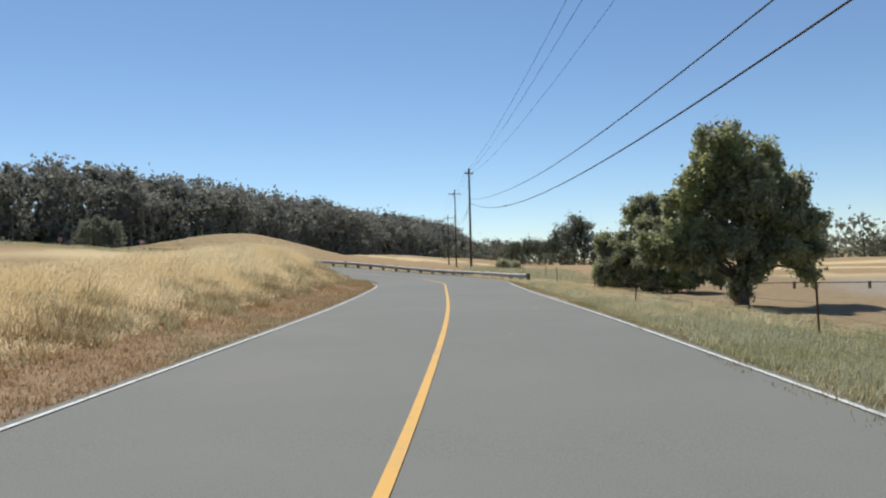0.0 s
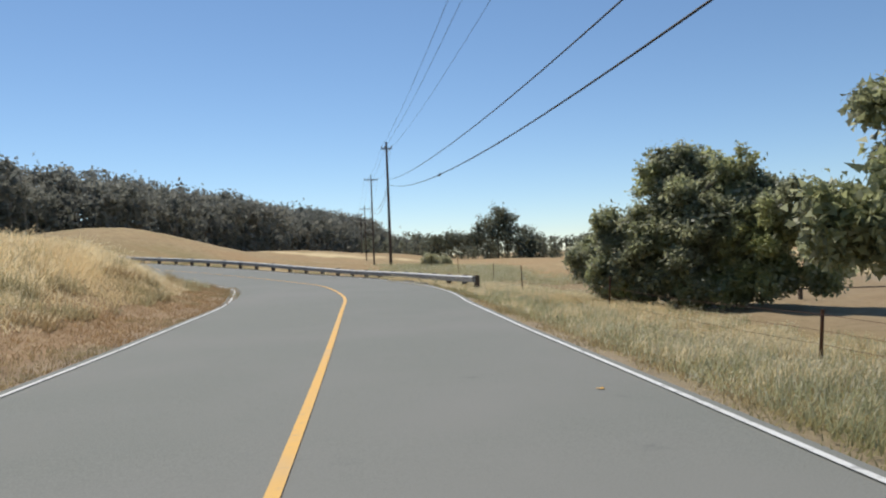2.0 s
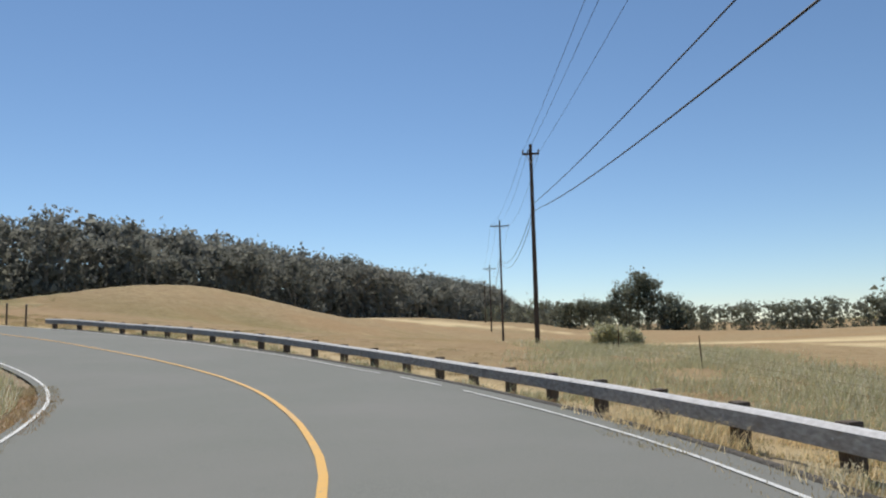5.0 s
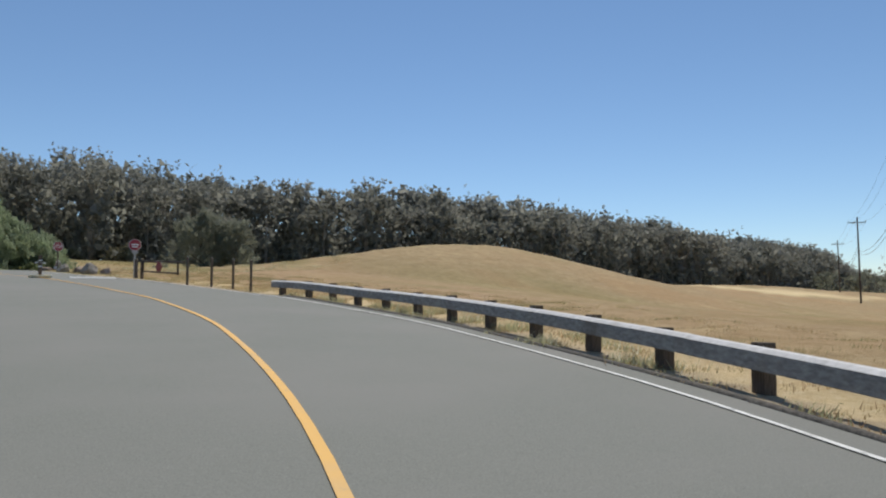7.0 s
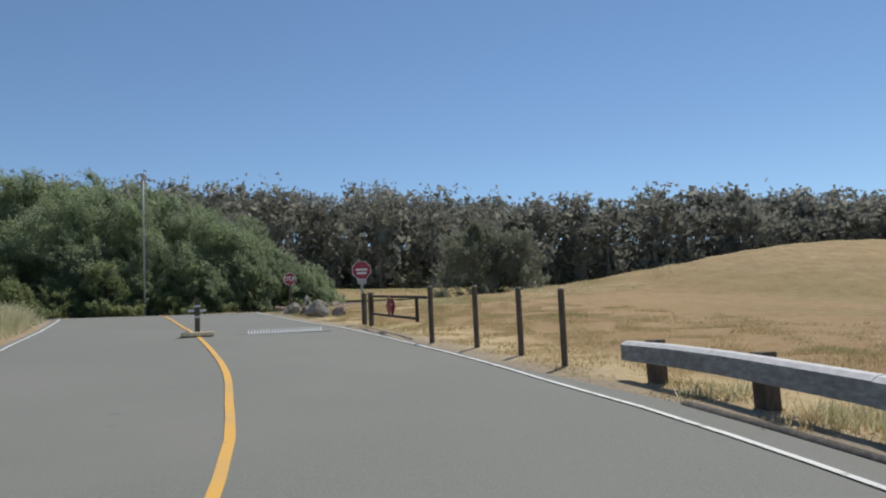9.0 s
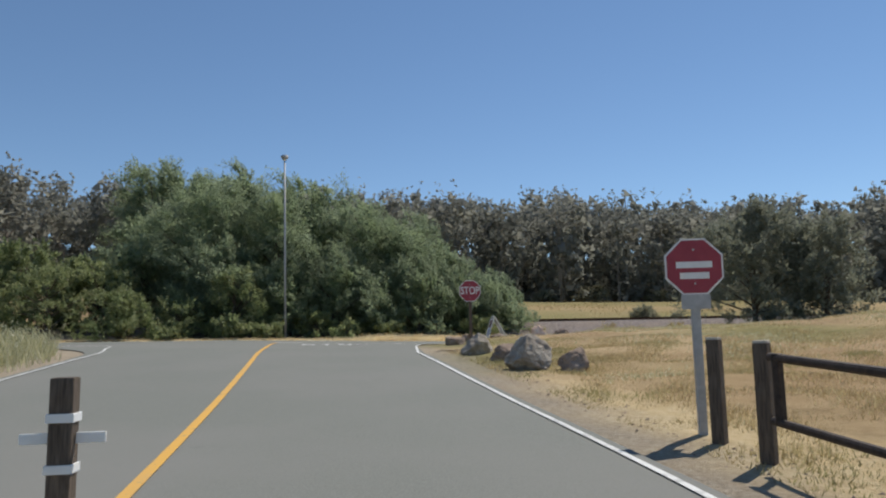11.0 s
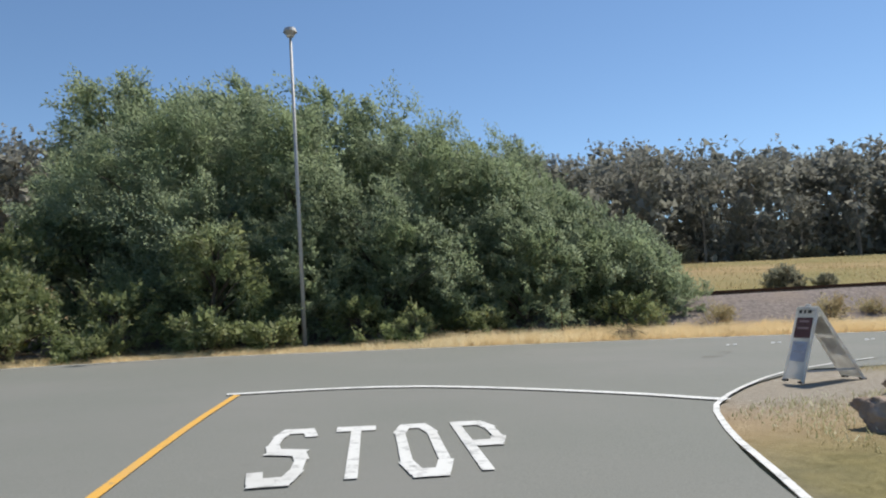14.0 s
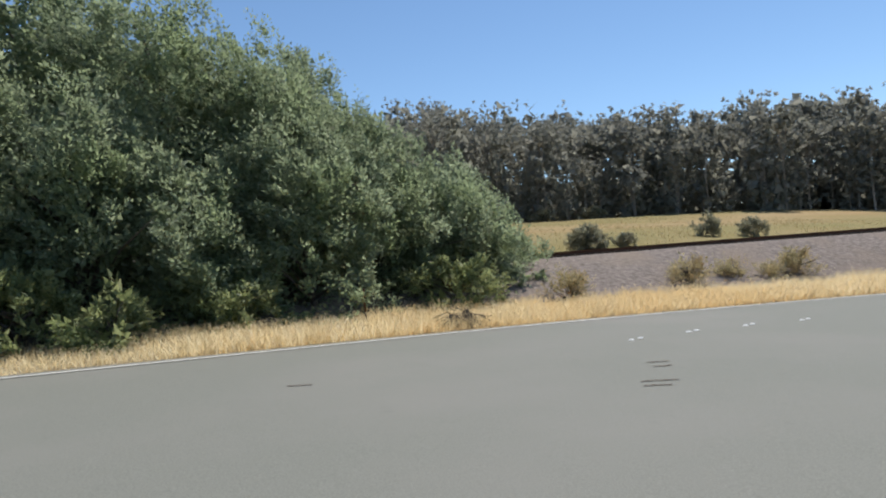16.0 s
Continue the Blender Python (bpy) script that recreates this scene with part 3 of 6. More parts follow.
me.polygons.foreach_set("use_smooth", [True] * len(me.polygons))
tagged(new("ground", me), "rolling dry golden grassland with bare earth patches", "ground", kind="structure")

# ---- roads ----


def strip(name, left, right, across, lift, mat, label, category):
    """A road surface between two edges of equally many points."""
    left, right = np.array(left), np.array(right)
    u = np.linspace(0, 1, across + 1)
    xy = left[:, None] * (1 - u[None, :, None]) + right[:, None] * u[None, :, None]
    n, k = xy.shape[:2]
    z = road_z(xy[..., 0].ravel(), xy[..., 1].ravel()) + lift
    v = np.concatenate([xy.reshape(-1, 2), z[:, None]], 1)
    f = [(i * k + j, i * k + j + 1, (i + 1) * k + j + 1, (i + 1) * k + j) for i in range(n - 1) for j in range(k - 1)]
    return tagged(new(name, mesh_of(name, v.tolist(), f, mat, True)), label, category, kind="structure")


fl, fr = resample(fil_l, 30), resample(fil_r, 30)
strip("road", np.vstack([edge_l, fl[1:]]), np.vstack([edge_r, fr[1:]]), 24, 0.0, ASPHALT, "worn grey asphalt two-lane country road", "road")
cy = np.concatenate([np.linspace(-160, 80, 50)[:-1], np.linspace(80, 135, 56), np.linspace(135, 300, 40)[1:]])
strip("cross_road", np.stack([far_edge(cy) - 0.3, cy], 1), np.stack([near_edge(cy) + 1.6 * ((cy > 84) & (cy < 111)), cy], 1), 10, -0.004, ASPHALT, "worn grey asphalt cross road", "road")


def painted(name, pts, width, mat, label, lift=0.014, gaps=()):
    """A painted line along plan points, with gaps given as stretches of its length."""
    p = np.array(pts, float)
    s = np.r_[0, np.cumsum(np.linalg.norm(np.diff(p, axis=0), axis=1))]
    t = np.gradient(p, axis=0)
    t /= np.linalg.norm(t, axis=1)[:, None]
    n = np.stack([t[:, 1], -t[:, 0]], 1) * width / 2
    a, b = p - n, p + n
    va = np.concatenate([a, (road_z(a[:, 0], a[:, 1]) + lift)[:, None]], 1)
    vb = np.concatenate([b, (road_z(b[:, 0], b[:, 1]) + lift)[:, None]], 1)
    v = np.empty((2 * len(p), 3))
    v[0::2], v[1::2] = va, vb
    f = [(2 * i, 2 * i + 1, 2 * i + 3, 2 * i + 2) for i in range(len(p) - 1) if not any(g0 <= s[i] < g1 for g0, g1 in gaps)]
    return tagged(new(name, mesh_of(name, v.tolist(), f, mat)), label, "road marking", kind="structure")


stop_i = int(np.argmin(np.abs(LINE[:, 0] + 67.2)))
boll_i = int(np.argmin(np.abs(LINE[:, 0] + 40.7)))
painted("yellow_line", LINE[: stop_i + 1, :2], 0.108, YELLOW_PAINT, "solid yellow centre line, slightly worn")
painted("white_edge_line", np.vstack([(LINE[:, :2] - SIDE * HALF_L[:, None])[: cut + 1], resample(catmull([tuple((LINE[:, :2] - SIDE * HALF_L[:, None])[cut]), (-59.1, 90.35), (-62.2, 90.55), (-65.2, 90.75), (-67.2, 90.2), (-69.4, 87.9), (-71.2, 84.5)], 0.5), 30)[1:]]),
        0.072, WHITE_PAINT, "solid white edge line, worn")
right_line = np.vstack([(LINE[:, :2] + SIDE * HALF_R[:, None])[: cut + 1], resample(catmull([tuple((LINE[:, :2] + SIDE * HALF_R[:, None])[cut]), (-57.2, 99.35), (-59.2, 100.5), (-60.9, 101.6), (-62.7, 103.2), (-65.0, 106.7), (-66.2, 110.5)], 0.5), 30)[1:]])
s_r = np.r_[0, np.cumsum(np.linalg.norm(np.diff(right_line, axis=0), axis=1))]
at_y = lambda y: float(s_r[int(np.argmin(np.abs(right_line[:, 1] - y)))])
painted("white_edge_line", right_line, 0.072, WHITE_PAINT, "solid white edge line, worn, with faded gaps", gaps=[(at_y(68.4), at_y(70.2)), (at_y(72.4), at_y(73.2))])
painted("stop_line", catmull([(-67.35, 97.1), (-67.15, 98.8), (-66.65, 100.15), (-65.55, 101.35), (-64.0, 102.5), (-62.5, 103.1)], 0.4), 0.23, WHITE_PAINT, "white line across the junction mouth, worn", 0.02)
fy = np.linspace(60, 150, 120)
painted("far_edge_line", np.stack([far_edge(fy) + 0.15, fy], 1), 0.1, WHITE_PAINT, "thin worn white edge line of the cross road")


# ---- vegetation makers ----


def leaf_cloud(rng, blobs, count, size, flat=0.8, cluster=6, reach=1.5):
    """Leaves in small bunches round twig ends, in the outer part of ellipsoid blobs (cx, cy, cz, rx, ry, rz)."""
    b = np.array(blobs, float)
    vol = (b[:, 3] * b[:, 4] * b[:, 5]) ** (2 / 3)
    n = max(1, count // cluster)
    pick = rng.choice(len(b), n, p=vol / vol.sum())
    v = rng.normal(size=(n, 3))
    v /= np.linalg.norm(v, axis=1)[:, None]
    r = rng.uniform(0.15, 1.0, n) ** 0.45 * (1 + 0.05 * rng.normal(size=n))
    twig = b[pick, :3] + v * r[:, None] * b[pick, 3:]
    way = v * 0.6 + rng.normal(size=(n, 3)) * 0.55 + np.array([0.1, -0.1, 0.55])
    way /= np.linalg.norm(way, axis=1)[:, None]
    n *= cluster
    along = np.tile(np.linspace(-0.5, 0.5, cluster), n // cluster) * rng.uniform(0.7, 1.3, n)
    c = np.repeat(twig, cluster, 0) + np.repeat(way, cluster, 0) * (along * size * cluster * reach * 0.45)[:, None] + rng.normal(size=(n, 3)) * size * reach * 0.5
    nrm = np.repeat(v, cluster, 0) * 0.6 + rng.normal(size=(n, 3)) * flat + np.array([0, 0, 0.6])
    nrm /= np.linalg.norm(nrm, axis=1)[:, None]
    t = np.cross(nrm, rng.normal(size=(n, 3)))
    t /= np.linalg.norm(t, axis=1)[:, None]
    w = np.cross(nrm, t)
    s = size * rng.uniform(0.6, 1.5, n)[:, None]
    return np.stack([c - t * s * 0.6 - w * s * 0.5, c - t * s * 0.3 + w * s * 0.55, c + t * s], 1)


def plume_cloud(rng, base, way, length, per, size, slim=0.42, bend=(0, 0, 0)):
    """Leafy shoots: slim leaves set round shoots that taper to a tip and bend over with the wind."""
    n = len(base)
    t = np.tile((np.arange(per) + 0.5) / per, (n, 1)) + rng.uniform(-0.5, 0.5, (n, per)) / per
    a = np.arange(per)[None] * 2.4 + rng.uniform(0, math.tau, (n, 1)) + rng.normal(size=(n, per)) * 0.4
    u = np.cross(way, np.array([0.13, 0.21, 0.97]))
    u /= np.linalg.norm(u, axis=1)[:, None] + 1e-9
    v = np.cross(way, u)
    spread = (np.cos(a)[..., None] * u[:, None] + np.sin(a)[..., None] * v[:, None])
    stem = base[:, None] + way[:, None] * (length[:, None] * t)[..., None] + np.array(bend)[None, None] * (length[:, None] * t * t)[..., None]
    wide = (0.20 * (1 - t) ** 0.7 + 0.02) * length[:, None] * rng.uniform(0.25, 1.1, (n, per))
    c = (stem + spread * wide[..., None]).reshape(-1, 3)
    d = (way[:, None] * 0.75 + spread * 0.65 + np.array(bend)[None, None] * t[..., None] * 1.2).reshape(-1, 3) + rng.normal(size=(n * per, 3)) * 0.3
    d /= np.linalg.norm(d, axis=1)[:, None]
    w = np.cross(d, rng.normal(size=d.shape) + np.array([0, 0, 0.3]))
    w /= np.linalg.norm(w, axis=1)[:, None]
    s = size * rng.uniform(0.65, 1.35, len(c))[:, None]
    return np.stack([c - w * s * slim * 0.5, c + d * s * 0.12 + w * s * slim * 0.62, c + d * s], 1)


WIND = Vector((-0.30, -0.85, 0.0))  # the thicket leans before it
SPRAY = 7


def thicket_tree(name, x, y, h, r, seed, size, shoots, leaf, label, category, group, gust=1.0):
    """A wind-tousled tree, leafy to the ground: a lobed envelope filled with upswept shoots, deep hollows between the lobes."""
    g = np.random.default_rng(seed)
    ob = thing(name, stand(x, y, sink=0.1), label, category, group)
    wind = np.array(WIND) * gust
    ph = g.uniform(0, math.tau, 6)
    n = shoots * 2
    u = g.uniform(0.0, 1.0, n) ** 0.72
    a = g.uniform(0, math.tau, n)
    lobes = 1 + 0.20 * np.sin(3 * a + ph[0] + 5 * u) + 0.14 * np.sin(5 * a + ph[1] - 7 * u) + 0.10 * np.sin(11 * u + 2 * a + ph[2])
    env = r * np.where(u < 0.4, 0.98, 0.98 - 0.95 * np.clip(u - 0.4, 0, 1) ** 1.25) * lobes
    rr = env * g.uniform(0.12, 1, n) ** 0.42
    lean = 0.10 * h * u ** 2
    crest = 1.03 + u * u * (0.06 * np.sin(2 * a + ph[3]) + 0.05 * np.sin(5 * a + ph[4]))
    p = np.stack([np.cos(a) * rr + wind[0] * lean, np.sin(a) * rr + wind[1] * lean, h * (0.01 + 0.84 * u * crest)], 1)
    hollow = np.sin(1.15 * p[:, 0] + 1.3 * np.sin(0.55 * p[:, 2] + ph[3])) * np.sin(1.05 * p[:, 1] + 1.1 * np.sin(0.7 * p[:, 2] + ph[4])) * np.sin(0.8 * p[:, 2] + ph[5])
    keep = np.flatnonzero(hollow < g.uniform(0.0, 0.7, n))[:shoots]
    p, a, u = p[keep], a[keep], u[keep]
    out = np.stack([np.cos(a), np.sin(a), 0 * a], 1)
    way = out * (0.7 - 0.35 * u)[:, None] + np.array([0, 0, 0.5]) + wind * 0.34 + g.normal(size=(len(p), 3)) * 0.3
    way[:, 2] -= 0.5 * (u < 0.14)
    way /= np.linalg.norm(way, axis=1)[:, None]
    length = g.uniform(0.6, 1.35, len(p)) * (0.5 + 0.055 * h) * (1 - 0.18 * (u > 0.75))
    # a spray of shoots from each point
    p, way, length = np.repeat(p, SPRAY, 0), np.repeat(way, SPRAY, 0), np.repeat(length, SPRAY)
    side = g.normal(size=p.shape)
    p = p + side * 0.085 * length[:, None] + way * (g.uniform(-0.25, 0.45, len(p)) * length)[:, None]
    way = way + side * 0.26
    way /= np.linalg.norm(way, axis=1)[:, None]
    length = length * g.uniform(0.45, 1.0, len(p))
    leaves = plume_cloud(g, p, way, length, 13, size, 0.5, wind * 0.3)
    m = len(p) // 14
    k = g.choice(len(p), m)
    inner = np.stack([p[k, 0] * 0.55, p[k, 1] * 0.55, p[k, 2] * 0.9], 1)
    core = plume_cloud(g, inner, way[k], length[k] * 1.6, 10, size * 1.9, 0.6, (0, 0, 0))
    crown = new("crown", quads_mesh("crown", np.concatenate([leaves, core]), leaf))
    crown.parent = ob
    bm = bmesh.new()
    limbs = [tuple(p[j]) + (1, 1, 1) for j in g.choice(len(p), 26)]
    limb_mesh(bm, g, (0, 0, -0.2), (wind[0] * 0.05 * h, wind[1] * 0.05 * h, h * 0.75), 0.05 + 0.014 * h, limbs)
    part("trunk", bm, BARK, ob, smooth=True)
    return ob


def limb_mesh(bm, rng, base, top, r0, blobs, bend=0.25):
    """A tapered trunk with limbs that reach into the blobs."""
    base, top = Vector(base), Vector(top)
    pts, rad = [], []
    for k in range(7):
        u = k / 6
        p = base.lerp(top, u) + Vector((rng.normal() * bend, rng.normal() * bend, 0)) * (u * (1 - u) * 2)
        pts.append(p)
        rad.append(r0 * (1 - 0.75 * u) * (1.35 if k == 0 else 1))
    tube(bm, pts, rad, 8)
    for b in blobs:
        c = Vector(b[:3])
        u = min(0.85, max(0.2, (c.z - base.z) / max(0.1, top.z - base.z) - 0.3))
        a = base.lerp(top, u)
        mid = a.lerp(c, 0.5) + Vector((rng.normal() * 0.2, rng.normal() * 0.2, 0.15 * (c - a).length))
        end = c + Vector((rng.normal(), rng.normal(), rng.normal())) * 0.2
        tube(bm, [a, mid, end], [r0 * 0.38, r0 * 0.22, r0 * 0.06], 5)


def make_tree(name, m, blobs, trunk, leaves, size, leaf_mat, bark, label, category, seed, group="", spray=0, loose=0, inner=14):
    """blobs in the tree's own space; trunk: (top z, radius)."""
    rng = np.random.default_rng(seed)
    ob = thing(name, m, label, category, group)
    bm = bmesh.new()
    limb_mesh(bm, rng, (0, 0, -0.2), (0.1, 0, trunk[0]), trunk[1], blobs)
    part("trunk", bm, bark, ob, smooth=True)
    extra = list(blobs)
    for b in blobs:
        for _ in range(spray):
            v = rng.normal(size=3)
            v /= np.linalg.norm(v)
            v[2] = abs(v[2]) * 0.8 + 0.1
            k = rng.uniform(0.14, 0.34)
            extra.append((b[0] + v[0] * b[3] * 0.95, b[1] + v[1] * b[4] * 0.95, b[2] + v[2] * b[5] * 0.95, b[3] * k, b[4] * k, b[5] * k * 1.2))
    core = [(b[0], b[1], b[2], b[3] * 0.62, b[4] * 0.62, b[5] * 0.62) for b in blobs]
    if loose:
        extra = []
        for b in blobs:
            for _ in range(int(loose * 1.5)):
                v = rng.normal(size=3)
                v *= rng.uniform(0.2, 1.0) ** 0.4 / np.linalg.norm(v)
                k = rng.uniform(0.15, 0.33)
                extra.append((b[0] + v[0] * b[3], b[1] + v[1] * b[4], b[2] + v[2] * b[5], b[3] * k, b[4] * k, b[5] * k * 0.9))
    cloud = np.concatenate([leaf_cloud(rng, extra, leaves, size), leaf_cloud(rng, core, leaves // inner, size * 1.5)])
    crown = new("crown", quads_mesh("crown", cloud, leaf_mat))
    crown.parent = ob
    return ob


def scatter_grass(name, xy, h, w, mat, label, rng, lean=0.6, heads=0.0):
    """Blades as tall thin triangles, standing on the ground."""
    n = len(xy)
    z = ground_z(xy[:, 0], xy[:, 1], sunk=False) - 0.04
    a = rng.uniform(0, math.tau, n)
    tuft = np.sin(xy[:, 0] * 1.9 + 2 * np.sin(xy[:, 1] * 0.7)) * np.sin(xy[:, 1] * 1.6 + 1.7 * np.sin(xy[:, 0] * 0.8))
    tuft = tuft + 0.6 * np.sin(xy[:, 0] * 5.3 + np.sin(xy[:, 1] * 3.1)) * np.sin(xy[:, 1] * 4.7)
    h = np.broadcast_to(h, (n,))
    hh = h * rng.uniform(0.5, 1.2, n) * (1 + 0.3 * tuft)
    ww = w * rng.uniform(0.6, 1.4, n)
    tip = rng.normal(size=(n, 2)) * lean * hh[:, None] * 0.6 + np.array([0.12, -0.05]) * hh[:, None]
    base = np.stack([xy[:, 0], xy[:, 1], z], 1)
    side = np.stack([np.cos(a) * ww, np.sin(a) * ww, 0 * a], 1)
    top = base + np.stack([tip[:, 0], tip[:, 1], hh], 1)
    corners = np.stack([base - side, base + side, top], 1)
    if heads:
        k = rng.random(n) < heads
        up = (top - base)[k] / np.linalg.norm((top - base)[k], axis=1)[:, None] + rng.normal(size=(int(k.sum()), 3)) * 0.5 + np.array([0.3, -0.3, 0])
        up /= np.linalg.norm(up, axis=1)[:, None]
        sd = np.cross(up, rng.normal(size=up.shape))
        sd = sd / np.linalg.norm(sd, axis=1)[:, None] * (0.007 + 0.02 * h[k])[:, None]
        hk = h[k][:, None]
        corners = np.concatenate([corners, np.stack([top[k] - up * 0.14 * hk - sd * 0.5, top[k] - up * 0.10 * hk + sd * 0.5, top[k] + up * 0.14 * hk], 1)])
    return tagged(new(name, quads_mesh(name, corners, mat)), label, "grass", kind="stuff")


def along_road(rng, n, i0, i1, d0, d1, clump=None):
    """Random plan points between two stations and two distances to the right."""
    i = rng.uniform(i0, i1, n)
    k = i.astype(int)
    u = (i - k)[:, None]
    p = LINE[k, :2] * (1 - u) + LINE[np.minimum(k + 1, len(LINE) - 1), :2] * u
    d = rng.uniform(d0, d1, n)
    q = p + SIDE[k] * d[:, None]
    if clump is not None:
        keep = (np.sin(q[:, 0] * 2.1 + 1.7 * np.sin(q[:, 1] * 0.9)) * np.sin(q[:, 1] * 1.8 + 1.3 * np.sin(q[:, 0] * 1.1)) > rng.uniform(clump - 0.35, clump + 0.35, n))
        q = q[keep]
    return q


def station(x=None, y=None):
    return int(np.argmin(np.abs(LINE[:, 1] - y))) if y is not None else int(np.argmin(np.abs(LINE[:, 0] - x)))

# ---- trees and bushes beside the first stretch ----


def gz(x, y):
    return float(ground_z(x, y, sunk=False)[0])


def stand(x, y, turn=0.0, sink=0.0):
    return pose(x, y, gz(x, y) - sink, 0, 0, turn)


make_tree("oak_tree", stand(10.3, 33.4) @ Matrix.Diagonal((1.12, 1.12, 1.22, 1)), [(-0.55, 0, 5.2, 0.72, 0.8, 0.85), (-1.05, 0.2, 4.1, 0.8, 0.9, 0.75), (-1.75, 0, 3.5, 0.6, 0.8, 0.55), (0.0, -0.2, 4.2, 0.8, 0.9, 0.85), (0.15, 0.2, 4.95, 0.5, 0.6, 0.6),
                                          (1.1, 0, 4.75, 0.42, 0.5, 0.65), (1.35, 0.1, 3.85, 0.66, 0.8, 0.75), (1.65, -0.1, 2.6, 0.72, 0.9, 0.65), (2.1, 0, 1.65, 0.68, 0.8, 0.55), (2.35, 0.1, 1.0, 0.45, 0.5, 0.35),
                                          (1.3, -0.3, 1.75, 0.7, 0.8, 0.55), (0.35, 0.5, 3.05, 0.9, 0.9, 0.7), (-0.9, 0.3, 2.9, 0.95, 1.0, 0.75), (-1.5, 0, 2.1, 0.8, 0.9, 0.65), (-1.3, -0.2, 1.45, 0.65, 0.8, 0.45),
                                          (-0.3, -0.5, 2.0, 0.85, 0.8, 0.5), (0.55, -0.4, 1.4, 0.55, 0.6, 0.4), (-2.5, 0, 2.1, 0.7, 0.7, 0.55), (-2.9, -0.1, 1.75, 0.5, 0.6, 0.4), (-2.2, 0.2, 1.6, 0.65, 0.7, 0.4), (-3.2, 0, 1.95, 0.4, 0.5, 0.4), (0.0, 0.1, 0.55, 0.45, 0.4, 0.45), (0.75, 0.1, 3.5, 0.65, 0.7, 0.6), (0.9, 0.2, 2.5, 0.65, 0.7, 0.6), (-0.2, 0.3, 3.7, 0.7, 0.7, 0.6), (0.2, -0.2, 1.0, 0.5, 0.45, 0.45), (1.9, 0.2, 3.5, 0.6, 0.7, 0.7), (2.35, 0.1, 2.5, 0.6, 0.7, 0.6), (0.1, -0.9, 3.3, 0.8, 0.6, 0.8)],
          (4.4, 0.2), 60000, 0.08, OAK_LEAF, BARK, "tall irregular dark green oak with low limbs in dry grass", "tree", 11, loose=12, inner=10)
make_tree("oak_tree", stand(9.95, 46.6) @ Matrix.Diagonal((1.04, 1.04, 0.98, 1)), [(0.1, 1.5, 5.05, 0.7, 0.75, 0.75), (0.0, 1.4, 4.2, 1.05, 1.1, 0.9), (1.1, 0.9, 4.75, 0.75, 0.8, 0.75), (0.6, 1.2, 4.6, 0.7, 0.8, 0.7), (1.25, -0.8, 4.4, 0.75, 0.8, 0.75), (0.5, -1.2, 2.6, 1.2, 1.0, 0.9), (0.9, -1.6, 0.6, 1.2, 0.9, 0.55), (-0.9, 0.2, 0.65, 1.0, 0.9, 0.65), (-0.2, -0.9, 0.5, 0.9, 0.8, 0.5), (2.2, -0.8, 3.4, 0.85, 0.9, 0.8), (1.8, -2.8, 3.0, 0.85, 0.9, 0.85), (2.6, -3.0, 2.3, 0.8, 0.85, 0.85),
                                          (2.7, -3.0, 1.0, 0.75, 0.8, 0.6), (-2.05, 1.8, 3.05, 0.55, 0.65, 0.6), (-1.6, 1.7, 2.3, 0.8, 0.8, 0.8), (-2.0, 2.4, 0.75, 0.7, 0.8, 0.7), (-1.7, 2.0, 1.5, 0.8, 0.8, 0.8), (0.0, 0.5, 3.2, 1.35, 1.4, 1.2),
                                          (1.3, -0.8, 3.1, 1.3, 1.3, 1.2), (-0.8, 1.0, 2.8, 1.05, 1.1, 1.0), (0.0, -0.3, 1.9, 1.5, 1.4, 1.1), (1.5, -1.8, 1.9, 1.35, 1.3, 1.0), (-0.9, 0.9, 1.4, 1.3, 1.2, 1.0), (0.3, -0.8, 0.9, 1.4, 1.2, 0.8), (1.7, -2.2, 0.9, 1.3, 1.1, 0.8), (-1.2, 1.4, 0.5, 1.1, 1.0, 0.6)],
          (3.4, 0.24), 84000, 0.088, OAK_LEAF, BARK, "broad many-lobed oak with foliage down to the grass", "tree", 12, loose=13, inner=6)
make_tree("round_bush", stand(11.6, 63.2) @ Matrix.Diagonal((0.9, 0.9, 0.95, 1)), [(0, 0, 1.5, 1.7, 1.7, 1.35), (-0.9, 0.2, 1.1, 1.1, 1.2, 1.0), (0.9, -0.1, 1.1, 1.2, 1.2, 1.0)],
          (1.6, 0.14), 14000, 0.1, OAK_LEAF, BARK, "low round dark bush alone in the field", "bush", 14, loose=24)
for k, (bx, by, s) in enumerate([(3.7, 96.0, 0.6), (5.2, 97.5, 0.5)]):
    make_tree("shrub", stand(bx, by), [(0, 0, 1.1 * s, 1.5 * s, 1.4 * s, 1.2 * s), (0.9 * s, 0.2, 0.8 * s, 1.0 * s, 1.0 * s, 0.9 * s)], (1.0 * s, 0.06), int(5000 * s), 0.09, GREENISH, BARK,
              "low grey-green shrub in dry grass", "bush", 20 + k, "shrubs in the field", spray=4)

